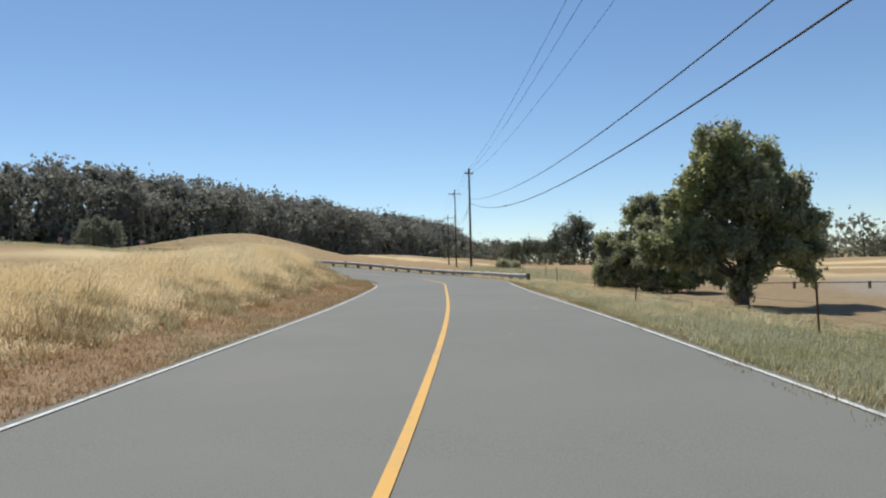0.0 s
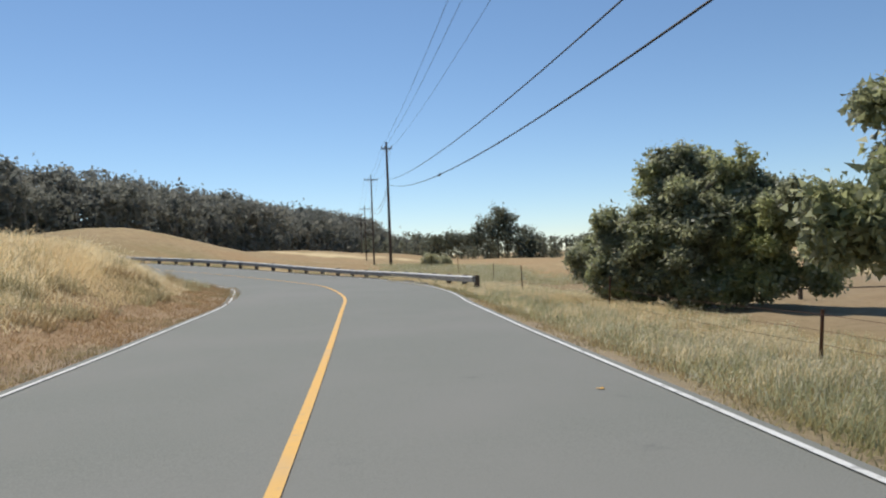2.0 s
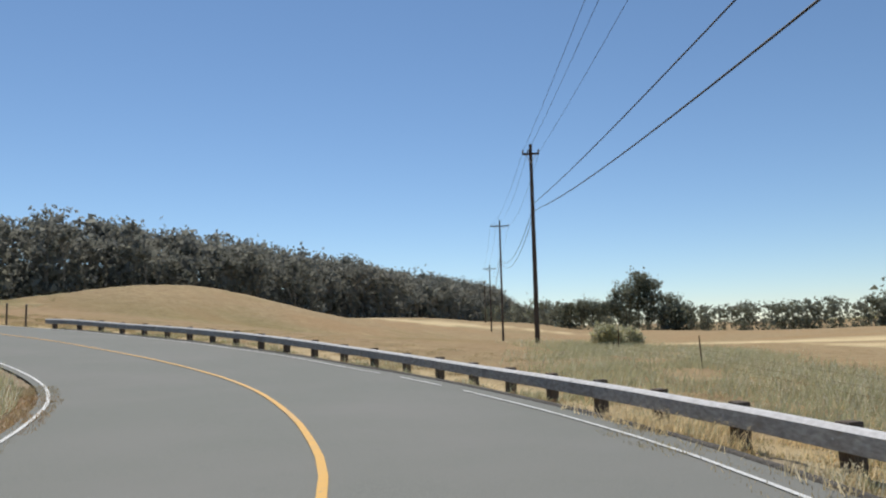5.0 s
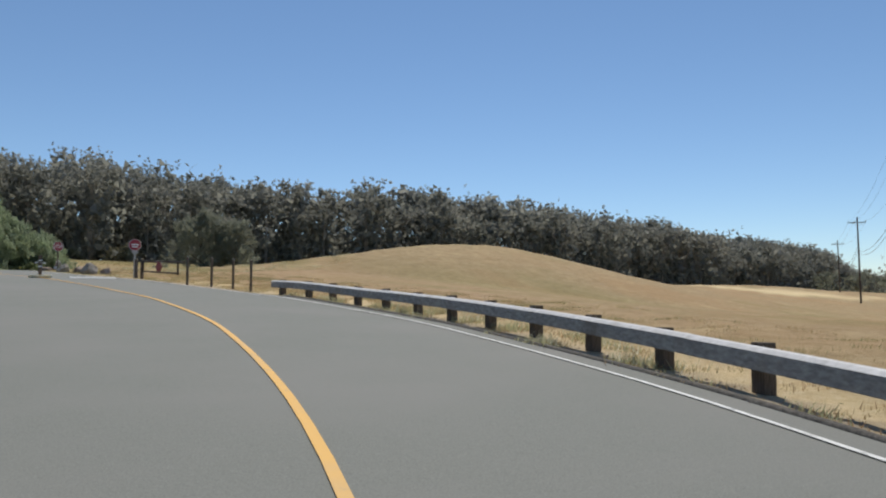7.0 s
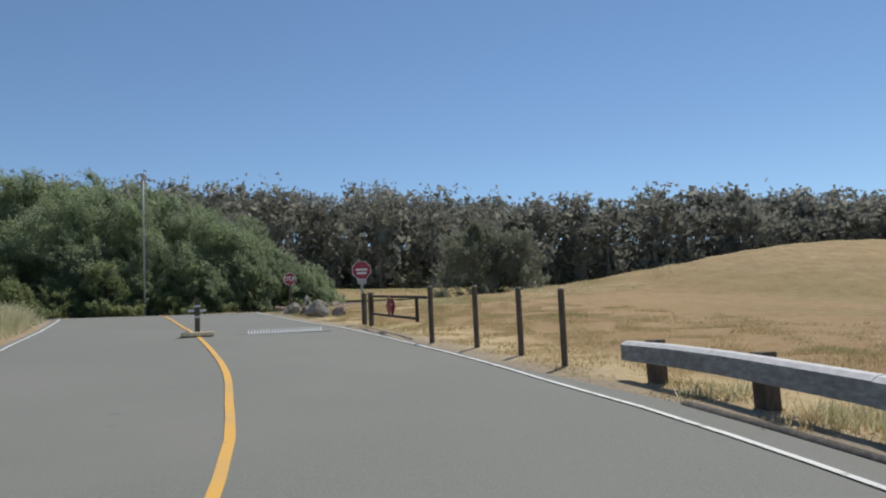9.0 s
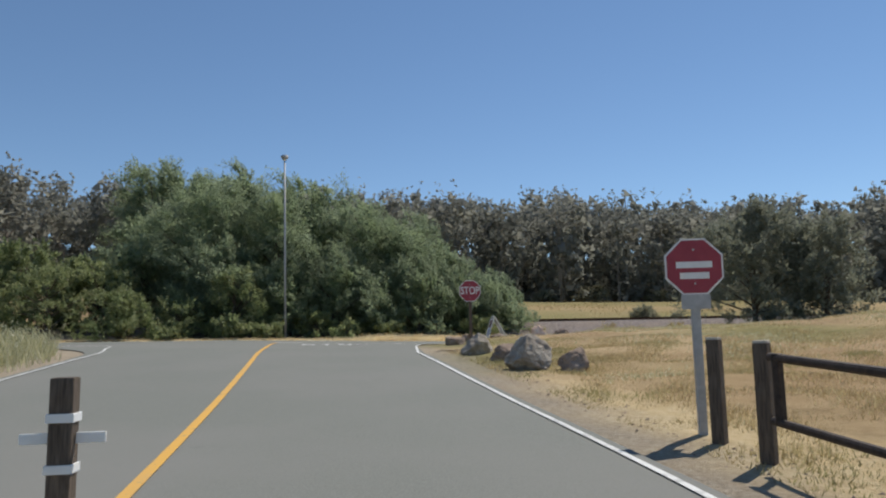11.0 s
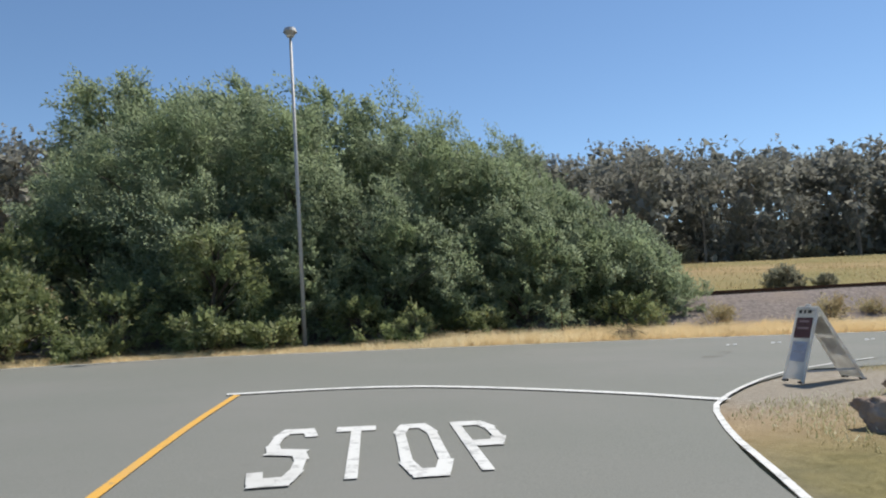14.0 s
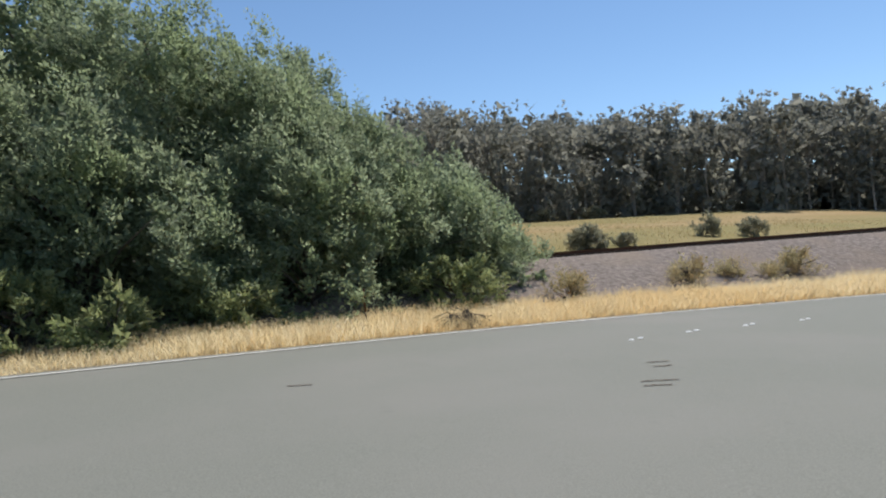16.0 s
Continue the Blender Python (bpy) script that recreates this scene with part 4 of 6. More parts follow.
# ---- the trees and bushes across the junction ----
rng = np.random.default_rng(31)
WILLOWS = [(-86.5, 97.0, 10.4, 4.6, 1), (-93.5, 95.2, 14.0, 4.2, 2), (-86.0, 102.0, 10.6, 4.6, 3), (-89.0, 105.5, 12.8, 4.4, 1), (-85.3, 108.0, 10.4, 4.2, 2), (-87.0, 112.8, 10.0, 4.0, 3), (-89.5, 100.0, 12.2, 4.4, 2),
           (-84.2, 114.2, 6.8, 3.6, 1), (-85.2, 118.2, 5.2, 3.0, 2), (-82.8, 117.2, 4.0, 2.2, 3), (-84.8, 111.2, 8.6, 3.4, 3), (-94.0, 100.5, 14.2, 4.6, 2), (-92.5, 110.5, 11.6, 3.8, 1), (-88.5, 93.6, 8.6, 3.0, 2), (-83.6, 116.4, 5.4, 2.8, 2),
           (-83.0, 104.8, 6.6, 3.0, 2), (-82.2, 110.6, 5.4, 2.6, 3), (-83.4, 98.2, 6.4, 2.8, 1), (-82.2, 107.4, 4.6, 2.2, 1), (-82.8, 101.4, 5.0, 2.2, 3)]
for x, y, h, r, v in WILLOWS:
    front = x > -87.2
    thicket_tree("willow_tree", x, y, h, r * 0.95, int(40 + v + 10 * h + y), 0.125 if front else 0.19, int((470 if front else 215) * (h * r / 40) ** 0.8 + 90), WILLOW_LEAF,
                 "dense dark green wind-tousled tree with foliage to the ground", "tree", "thicket across the road")
SHRUBS = [(-81.2, 98.0, 4.5, 1.6), (-81.2, 91.5, 3.0, 1.9), (-82.0, 88.0, 4.6, 2.4), (-82.4, 84.0, 5.2, 2.8), (-83.4, 79.5, 5.6, 3.0), (-81.3, 94.8, 2.4, 1.6), (-80.9, 103.0, 1.7, 1.3), (-80.8, 107.5, 1.6, 1.4),
          (-80.6, 114.6, 1.8, 1.4), (-79.9, 91.6, 1.3, 0.9), (-79.8, 94.2, 1.0, 0.8), (-79.6, 97.4, 1.2, 0.9), (-79.5, 99.6, 0.9, 0.8), (-79.6, 104.6, 1.0, 0.8), (-84.6, 90.6, 5.4, 2.8), (-84.0, 74.5, 5.6, 3.2), (-84.8, 69.0, 5.4, 3.2), (-86.8, 82.0, 6.4, 3.2), (-86.0, 86.6, 6.2, 3.0), (-87.6, 76.5, 6.4, 3.2), (-85.6, 63.5, 5.4, 3.2), (-88.5, 71.0, 6.4, 3.4)]
for k, (x, y, h, r) in enumerate(SHRUBS):
    thicket_tree("shrub", x, y, h, r, 60 + k, 0.13 if x > -84 else 0.2, int(26 + 6.5 * h * r), SHRUB_LEAF, "light green bushy shrub at the road verge", "bush", "shrubs along the verge", 0.35)

# ---- distant woods ----


def far_woods(name, spots, label, seed, leaf, bark, per=170, size=0.8, wide=0.165, low=0.08, near=None, limbs=3):
    """Many far trees in one mesh: pale forked trunks, tufted domes of leaves at the top and ragged columns below."""
    g = np.random.default_rng(seed)
    leaves, tris = [], []

    def taper(p, q, r0, r1):
        for k in range(3):
            c, s, c2, s2 = math.cos(k * 2.094), math.sin(k * 2.094), math.cos(k * 2.094 + 2.094), math.sin(k * 2.094 + 2.094)
            a0, a1 = (p[0] + c * r0, p[1] + s * r0, p[2]), (p[0] + c2 * r0, p[1] + s2 * r0, p[2])
            b0, b1 = (q[0] + c * r1, q[1] + s * r1, q[2]), (q[0] + c2 * r1, q[1] + s2 * r1, q[2])
            tris.extend(((a0, a1, b1), (a0, b1, b0)))

    for x, y, h, row in spots:
        z = gz(x, y) - 0.5
        r = h * wide * g.uniform(0.85, 1.2)
        close = near is not None and near[0] < y < near[1]
        lean = g.normal(size=2) * 0.03 * h
        fork = (x + lean[0] * 0.5, y + lean[1] * 0.5, z + h * g.uniform(0.4, 0.55))
        taper((x, y, z), fork, 0.011 * h, 0.007 * h)
        tufts = []
        for k in range(int(g.integers(6, 10))):
            a, d = g.uniform(0, math.tau), r * g.uniform(0.15, 0.95)
            s = r * g.uniform(0.36, 0.62)
            tufts.append((x + lean[0] + math.cos(a) * d, y + lean[1] + math.sin(a) * d, z + h * (g.uniform(0.86, 0.985) - 0.16 * (d / r) ** 2) - s * 0.5, s, s, s * g.uniform(0.5, 0.75)))
        for t in tufts[:limbs]:
            taper(fork, (t[0], t[1], t[2] + t[5] * 0.3), 0.006 * h, 0.0022 * h)
        column = []
        for k in range(14):
            a, u = g.uniform(0, math.tau), (lo := 0.5 if row > 1 else low) + (0.84 - lo) * (k + g.random()) / 14
            d, s = r * g.uniform(0.25, 1.05), r * g.uniform(0.38, 0.66)
            column.append((x + lean[0] * u + math.cos(a) * d, y + lean[1] * u + math.sin(a) * d, z + h * u, s, s, s * g.uniform(0.9, 1.7)))
        n, k = int(per * (1.9 if close else 1)), size * (0.72 if close else 1) * h / 24
        back = row > 1
        leaves.append(leaf_cloud(g, tufts, int(n * 0.5), k, 0.4, 6, 0.4))
        leaves.append(leaf_cloud(g, column, int(n * (0.2 if back else 0.62)), k * 1.2, 0.4, 6, 0.5))
        leaves.append(leaf_cloud(g, [(b[0], b[1], b[2] - 0.04 * h, b[3] * 0.6, b[4] * 0.6, b[5] * 0.8) for b in tufts + column], per // 5, size * h / 24 * 2.6, 0.9, 3, 0.5))
    q = np.concatenate(leaves + [np.array(tris)])
    me = quads_mesh(name, q, leaf)
    me.materials.append(bark)
    mi = np.zeros(len(q), np.int32)
    mi[-len(tris):] = 1
    me.polygons.foreach_set("material_index", mi)
    return tagged(new(name, me), label, "trees", kind="stuff")


WOOD_LINE = catmull([(-226, -180), (-228, -60), (-226, 60), (-226, 170), (-218, 265), (-188, 320), (-138, 380), (-94, 495), (-54, 640), (-20, 800), (18, 880), (58, 900)], 10.0)
g = np.random.default_rng(71)
spots = []
for i in range(len(WOOD_LINE) - 1):
    p, t = WOOD_LINE[i], WOOD_LINE[i + 1] - WOOD_LINE[i]
    t = t / np.linalg.norm(t)
    n = np.array([-t[1], t[0]])
    for row in range(5):
        for _ in range(1 if row else 2):
            q = p + t * g.uniform(-6, 6) + n * (row * 12 + g.uniform(-5, 5))
            wave = 2.2 * math.sin(i * 0.55 + row) + 1.5 * math.sin(i * 1.31 + 2.1 * row) + 1.1 * math.sin(i * 0.21)
            tall = 24.0 + wave + g.normal() * 0.8 + row * 1.7 - (7 if row == 0 and g.random() < 0.45 else 0)
            spots.append((q[0], q[1], tall * float(np.interp(q[1], [-20, 80, 130, 270, 380, 500, 640, 820], [1.27, 1.25, 1.18, 1.40, 1.47, 1.5, 1.58, 1.62]) * (1 - 0.45 * float(smooth01((q[0] + 30) / 40)))), row))
far_woods("eucalyptus_wood", spots, "dense grey-green eucalyptus wood along the ridge", 72, GUM_LEAF, PALE_BARK, 800, 0.44, 0.25, 0.03, (-50, 290))
spots = []
for i in range(len(WOOD_LINE) - 1):
    p, t = WOOD_LINE[i], WOOD_LINE[i + 1] - WOOD_LINE[i]
    t = t / np.linalg.norm(t)
    for k in range(4):
        c = p + t * (2.5 * k + g.uniform(-2, 2)) + np.array([-t[1], t[0]]) * g.uniform(50, 66)
        spots.append((c[0], c[1], g.uniform(17, 22), 0))
    for k in range(3):
        c = p + t * (3.3 * k + g.uniform(-2, 2)) + np.array([-t[1], t[0]]) * g.uniform(14, 40)
        spots.append((c[0], c[1], g.uniform(9, 16), 0))
far_woods("wood_undergrowth", spots, "dark undergrowth deep inside the eucalyptus wood", 74, GUM_LEAF, BARK, 130, 2.2, 0.42, 0.03)
spots = []
for x0, y0, x1, y1, n, h0, h1 in [(2, 400, 46, 372, 26, 9, 15), (58, 372, 150, 330, 75, 9, 14), (150, 330, 330, 230, 170, 9, 14), (118, 290, 134, 280, 7, 15, 20),
                                  (330, 230, 420, 60, 80, 9, 15), (20, 384, 76, 372, 30, 6, 9), (-30, 700, 80, 640, 30, 14, 22), (60, 384, 300, 270, 150, 4, 7)]:
    for _ in range(n):
        u = g.random()
        spots.append((x0 + (x1 - x0) * u + g.normal() * 5, y0 + (y1 - y0) * u + g.normal() * 8, g.uniform(h0, h1), 0))
far_woods("field_trees", spots, "line of dark trees beyond the fields", 73, FIELD_LEAF, BARK, 320, 0.72, 0.34, 0.04)
spots = [(45.0, 366, 22, 0), (50.5, 369, 27, 0), (54.5, 368, 23, 0), (65.0, 371, 18, 0), (41.0, 370, 16, 0), (36.5, 372, 14, 0), (31.5, 371, 15, 0), (26.5, 373, 14, 0), (22.0, 372, 12, 0), (70.0, 375, 12, 0)]
far_woods("field_gum_trees", spots, "tall umbrella-topped gum trees alone beyond the field", 75, FIELD_LEAF, BARK, 3200, 0.34, 0.27, 0.45)
for k, (x, y, h, r) in enumerate([(-58.9, 116.4, 5.6, 2.5), (-57.0, 118.6, 4.6, 1.9)]):
    thicket_tree("oak_tree", x, y, h, r, 90 + k, 0.12, int(150 + 12 * h * r), FIELD_LEAF, "round-topped dark green oak in the dry meadow", "tree", "meadow oaks", 0.1)
for k, (x, y, h, r, lb) in enumerate([(-113.5, 157.6, 2.3, 1.7, "rounded grey-green bush in the meadow beyond the railway"), (-111.6, 157.0, 1.7, 1.0, "rounded grey-green bush in the meadow beyond the railway"), (-113.0, 163.2, 1.2, 1.1, "low faded bush in the meadow beyond the railway"),
                                      (-116.4, 183.6, 2.9, 1.4, "upright dark bush in the meadow beyond the railway"), (-112.4, 187.4, 2.2, 1.7, "rounded grey-green bush in the meadow beyond the railway"), (-114.6, 157.9, 1.5, 1.3, "low faded bush in the meadow beyond the railway")]):
    thicket_tree("meadow_bush", x, y, h, r, 110 + k, 0.16, int(30 + 16 * h * r), SAGE_LEAF, lb, "bush", "meadow bushes", 0.2)
for k, (x, y, h, r) in enumerate([(-79.1, 124.3, 0.6, 0.6), (-78.9, 126.8, 0.4, 0.5), (-77.7, 129.6, 0.5, 0.6), (-78.3, 128.2, 0.3, 0.4), (-79.6, 118.6, 0.5, 0.5)]):
    thicket_tree("slope_shrub", x, y, h + 0.5, r, 130 + k, 0.07, int(30 + 34 * h * r), WEED, "low grey-brown shrub on the slope of the railway bank", "bush", "slope shrubs", 0.2)

gg = np.random.default_rng(140)
for k in range(9):
    y = 130 + 17 * k + gg.uniform(-5, 5)
    x = float(np.interp(y, WOOD_LINE[:, 1], WOOD_LINE[:, 0])) + gg.uniform(6, 12)
    r = gg.uniform(2.5, 4.5)
    thicket_tree("wood_edge_bush", x, y, r * 1.15, r * 1.2, 150 + k, 0.45, int(30 + 4 * r * r), SAGE_LEAF, "pale green bush at the foot of the wood", "bush", "bushes along the wood", 0.1)

# ---- power line ----
POLES = [((-0.16, 99.61), 13.0, 0.17), ((-3.12, 146.83), 14.3, 0.16), ((-6.22, 197.7), 13.2, 0.16), ((-9.3, 247.0), 13.0, 0.16)]
WAY = Vector((0.0628, -0.998, 0))


def power_pole(x, y, h, r, arms, lean):
    ob = thing("power_pole", stand(x, y) @ pose(0, 0, 0, 0, lean, 0), "tall dark wooden power pole with a crossarm", "utility pole", "power poles")
    bm = bmesh.new()
    rod(bm, (0, 0, -0.5), (0, 0, h), r, r * 0.62, 14)
    part("pole", bm, POLE_WOOD, ob, smooth=False)
    for z, wide in arms:
        bm = bmesh.new()
        box(bm, wide, 0.1, 0.13, Matrix.Translation((0, -r, z)), 0.01)
        arm = part("crossarm", bm, POLE_WOOD, ob)
        for sx in (-0.46, -0.16, 0.46):
            bm = bmesh.new()
            rod(bm, (sx * wide, -r, z + 0.13), (sx * wide, -r, z + 0.23), 0.03, 0.03, 8)
            rod(bm, (sx * wide, -r, z + 0.2), (sx * wide, -r, z + 0.34), 0.075, 0.05, 10)
            part("insulator", bm, GALV, arm, "grey pin insulator")
        for sx in (-1, 1):
            bm = bmesh.new()
            rod(bm, (sx * wide * 0.3, -r, z), (0, -r, z - 0.55), 0.02, 0.02, 6)
            part("brace", bm, GALV, arm)
    for z in (8.75, 8.2):
        bm = bmesh.new()
        rod(bm, (0.05, -r - 0.12, z), (-0.05, r + 0.12, z), 0.035, 0.035, 8)
        part("cable_clamp", bm, DARK_STEEL, ob)
    return ob


POLES = [((x, y), top - gz(x, y), r) for ((x, y), _, r), top in zip(POLES, (11.95, 14.0, 12.6, 12.6))]
for n, ((x, y), h, r) in enumerate(POLES):
    power_pole(x, y, h, r, [(h - 0.75, 1.1)] if n == 0 else [(h - 0.9, 2.4)], 0.0)
p1 = Vector((-0.16, 99.61, 0))


def cable(name, pts, r, label):
    bm = bmesh.new()
    tube(bm, pts, r, 5)
    return tagged(part(name, bm, CABLE), label, "cable")


for base, k1, k2, r, lift in ((7.5, -0.1258, 0.0008, 0.021, 0.0003), (7.95, -0.0985, 0.0005, 0.018, 0.0005)):
    cable("overhead_cable", [p1 + WAY * u + Vector((0, 0, base + k1 * u + k2 * u * u + lift * max(u - 52, 0) ** 2)) for u in np.linspace(0, 170, 60)], r, "thick black communication cable sagging between poles")
for side in (-0.5, -0.18, 0.5):
    cable("power_wire", [p1 + WAY * u + Vector((side * (1.1 + u * 0.008), 0, 11.4 - 0.082 * u + 0.00055 * u * u)) for u in np.linspace(0, 170, 50)], 0.009, "thin bare overhead power wire")
for (a, ha, _), (b, hb, _) in zip(POLES, POLES[1:]):
    za, zb = gz(*a), gz(*b)
    for side, ka, kb, sag, r in ((-0.5, -0.55, -0.7, 1.0, 0.009), (-0.18, -0.55, -0.7, 1.1, 0.009), (0.5, -0.55, -0.7, 1.0, 0.009), (0.0, -4.3, -5.2, 1.6, 0.022), (0.0, -4.8, -5.6, 1.8, 0.022)):
        wa = 1.1 if a[1] < 110 else 2.4
        pts = [(a[0] + (b[0] - a[0]) * u + side * (wa + (2.4 - wa) * u), a[1] + (b[1] - a[1]) * u, (za + ha + ka) * (1 - u) + (zb + hb + kb) * u - sag * 4 * u * (1 - u)) for u in np.linspace(0, 1, 17)]
        cable("power_wire" if r < 0.01 else "overhead_cable", pts, r, "thin bare overhead power wire" if r < 0.01 else "black communication cable between far poles")
bm = bmesh.new()
q = p1 + WAY * 42 + Vector((0, 0, 7.5 - 0.1258 * 42 + 0.0008 * 42 * 42))
rod(bm, q - WAY * 0.3, q + WAY * 0.3, 0.055, 0.045, 10)
tagged(part("splice_case", bm, CABLE), "black splice case hanging on the cable", "cable fitting")

# ---- guardrail round the outside of the bend ----
i_a, i_b = station(y=85.3), station(y=55.0)
rail_pts = [(LINE[i, :2] + SIDE[i] * (5.6 + 0.7 * smooth01((62 - LINE[i, 1]) / 8.0))) for i in range(i_b, i_a + 3)]
rail_pts = resample(np.array(rail_pts), 90)
rail = thing("guardrail", Matrix(), "weathered grey timber beam guardrail on dark timber posts", "guardrail")
rz = ground_z(rail_pts[:, 0], rail_pts[:, 1], sunk=False)
rz = np.convolve(np.pad(rz, 4, "edge"), np.ones(9) / 9, "valid")
prof = [(-0.07, 0.285), (-0.075, 0.295), (-0.075, 0.515), (-0.01, 0.56), (0.085, 0.565), (0.095, 0.55), (0.095, 0.295), (0.09, 0.285)]
seg_n = 12
for k in range(seg_n):
    a, b = int(k * 89 / seg_n), int((k + 1) * 89 / seg_n)
    bm = bmesh.new()
    sweep(bm, [(rail_pts[i][0], rail_pts[i][1], rz[i] + (0.005 if k % 2 else 0)) for i in range(a, b + 1)], prof, True)
    # upward faces get the paler colour that carries the sunlight
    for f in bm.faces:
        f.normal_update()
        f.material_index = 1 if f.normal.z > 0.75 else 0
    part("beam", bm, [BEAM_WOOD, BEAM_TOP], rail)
post_s = np.concatenate([[0.12], 1.75 + 1.985 * np.arange(24), [49.6]]) / 50.1
fine = resample(rail_pts, 1003)
along_p = fine[np.round(post_s * 1002).astype(int)]
n_posts = len(along_p) - 1
post_bm, bolt_bm = bmesh.new(), bmesh.new()
box(post_bm, 0.22, 0.2, 0.9, Matrix.Translation((0, 0, -0.3)), 0.012)
post_me = bpy.data.meshes.new("post")
post_bm.to_mesh(post_me)
post_me.materials.append(POST_WOOD)
rod(bolt_bm, (0, 0, 0), (0, 0.015, 0), 0.018, 0.018, 8)
bolt_me = bpy.data.meshes.new("bolt")
bolt_bm.to_mesh(bolt_me)
bolt_me.materials.append(GALV)
rr = np.random.default_rng(5)
for k in range(n_posts + 1):
    x, y = along_p[k]
    j = int(np.argmin(((rail_pts - along_p[k]) ** 2).sum(1)))
    t = rail_pts[min(j + 1, 89)] - rail_pts[max(j - 1, 0)]
    turn = math.degrees(math.atan2(t[1], t[0]))
    z = float(rz[j])
    side = Vector((t[1], -t[0], 0)).normalized()
    for nm, data, off, up in (("post", post_me, 0.19, 0.0), ("bolt", bolt_me, -0.076, 0.42)):
        ob = new(nm, data)
        ob.parent = rail
        ob.matrix_basis = pose(x + side.x * off, y + side.y * off, z + up, rr.normal() * 1.2, rr.normal() * 1.2, turn + (180 if nm == "bolt" else 0))
# low asphalt kerb between the edge line and the posts
kerb_i = range(station(y=57.0), station(y=86.0))
bm = bmesh.new()
kp = [LINE[i, :2] + SIDE[i] * (HALF_R[i] + EDGE_R[i] + 0.02) for i in kerb_i]
kz = [float(road_z(q[0], q[1])[0]) for q in kp]
sweep(bm, [(q[0], q[1], z) for q, z in zip(kp, kz)], [(-0.08, -0.02), (-0.05, 0.03), (0.0, 0.045), (0.04, 0.03), (0.09, -0.1)], True)
tagged(part("asphalt_kerb", bm, OLD_ASPHALT, None, "", True), "low crumbling dark asphalt kerb along the guardrail", "kerb", kind="structure")

# ---- timber posts, gate and signs beside the road ----


def timber_post(x, y, h, w, lean=0.0, turn=0.0):
    ob = thing("timber_post", stand(x, y, turn) @ pose(0, 0, 0, lean, lean * 0.5, 0), "dark square timber post with a bleached top", "post", "barrier posts")
    bm = bmesh.new()
    box(bm, w, w, h + 0.3, Matrix.Translation((0, 0, -0.3)), 0.012)
    shaft = part("shaft", bm, POST_WOOD, ob)
    bm = bmesh.new()
    box(bm, w * 0.96, w * 0.96, 0.03, Matrix.Translation((0, 0, h - 0.008)), 0.01)
    part("top", bm, CAP_WOOD, shaft, "bleached end grain")
    return ob


for x, y, l in ((-29.57, 91.86, 1.0), (-31.3, 92.6, -0.8), (-32.95, 92.95, 0.6), (-34.6, 93.05, 0.0)):
    timber_post(x, y, 1.26, 0.092, l, 25)
timber_post(-40.66, 95.45, 1.02, 0.13, 0.5, 25)
timber_post(-41.5, 95.75, 1.0, 0.13, -0.6, 25)

ga, gb = Vector((-40.45, 95.3, 0)), Vector((-35.2, 93.4, 0))
za, zb = gz(ga.x, ga.y), gz(gb.x, gb.y)
gate = thing("barrier_gate", Matrix(), "closed brown steel pipe barrier gate with red diamond markers", "gate")
for za_, zb_, reach in ((za + 0.92, zb + 1.0, 1.0), (za + 0.38, zb + 0.46, 0.875)):
    bm = bmesh.new()
    rod(bm, (ga.x, ga.y, za_), (ga.x + (gb.x - ga.x) * reach, ga.y + (gb.y - ga.y) * reach, za_ + (zb_ - za_) * reach), 0.038, 0.038, 10)
    part("rail", bm, DARK_STEEL, gate)
for u, lo in ((0.02, 0.36), (0.86, 0.36)):
    p = ga.lerp(gb, u)
    z0 = za + (zb - za) * u
    bm = bmesh.new()
    box(bm, 0.07, 0.07, 0.6, Matrix.Translation((p.x, p.y, z0 + lo)), 0.012)
    part("upright", bm, DARK_STEEL, gate)
p = ga.lerp(gb, 0.42)
d = (gb - ga).normalized()
for off in (-0.05, 0.05):
    m = Matrix.Translation((p.x + d.y * off, p.y - d.x * off, za + (zb - za) * 0.42 + 0.69)) @ Matrix.Rotation(math.atan2(d.y, d.x), 4, "Z") @ Matrix.Rotation(radians(45), 4, "Y")
    bm = bmesh.new()
    box(bm, 0.44, 0.012, 0.44, m, 0.0, False)
    part("marker_plate", bm, SIGN_RED, gate, "red diamond marker plate")


def lettering(text, size, depth, name, mat, parent, m, label="", squeeze=1.0):
    cu = bpy.data.curves.new(name, "FONT")
    cu.body, cu.size, cu.extrude, cu.align_x, cu.align_y, cu.offset = text, size, depth, "CENTER", "CENTER", size * 0.012
    tmp = bpy.data.objects.new(name, cu)
    me = bpy.data.meshes.new_from_object(tmp)
    bpy.data.objects.remove(tmp)
    me.materials.clear()
    me.materials.append(mat)
    ob = new(name, me)
    ob.parent = parent
    ob.matrix_basis = m @ Matrix.Diagonal((squeeze, 1, 1, 1))
    if label:
        tagged(ob, label)
    return ob


def octagon(bm, r, thick, y):
    vs = [[bm.verts.new((r * math.cos(radians(22.5 + 45 * k)), yy, r * math.sin(radians(22.5 + 45 * k)))) for k in range(8)] for yy in (y, y + thick)]
    bm.faces.new(vs[0]), bm.faces.new(vs[1][::-1])
    for k in range(8):
        bm.faces.new((vs[0][k], vs[0][(k + 1) % 8], vs[1][(k + 1) % 8], vs[1][k]))


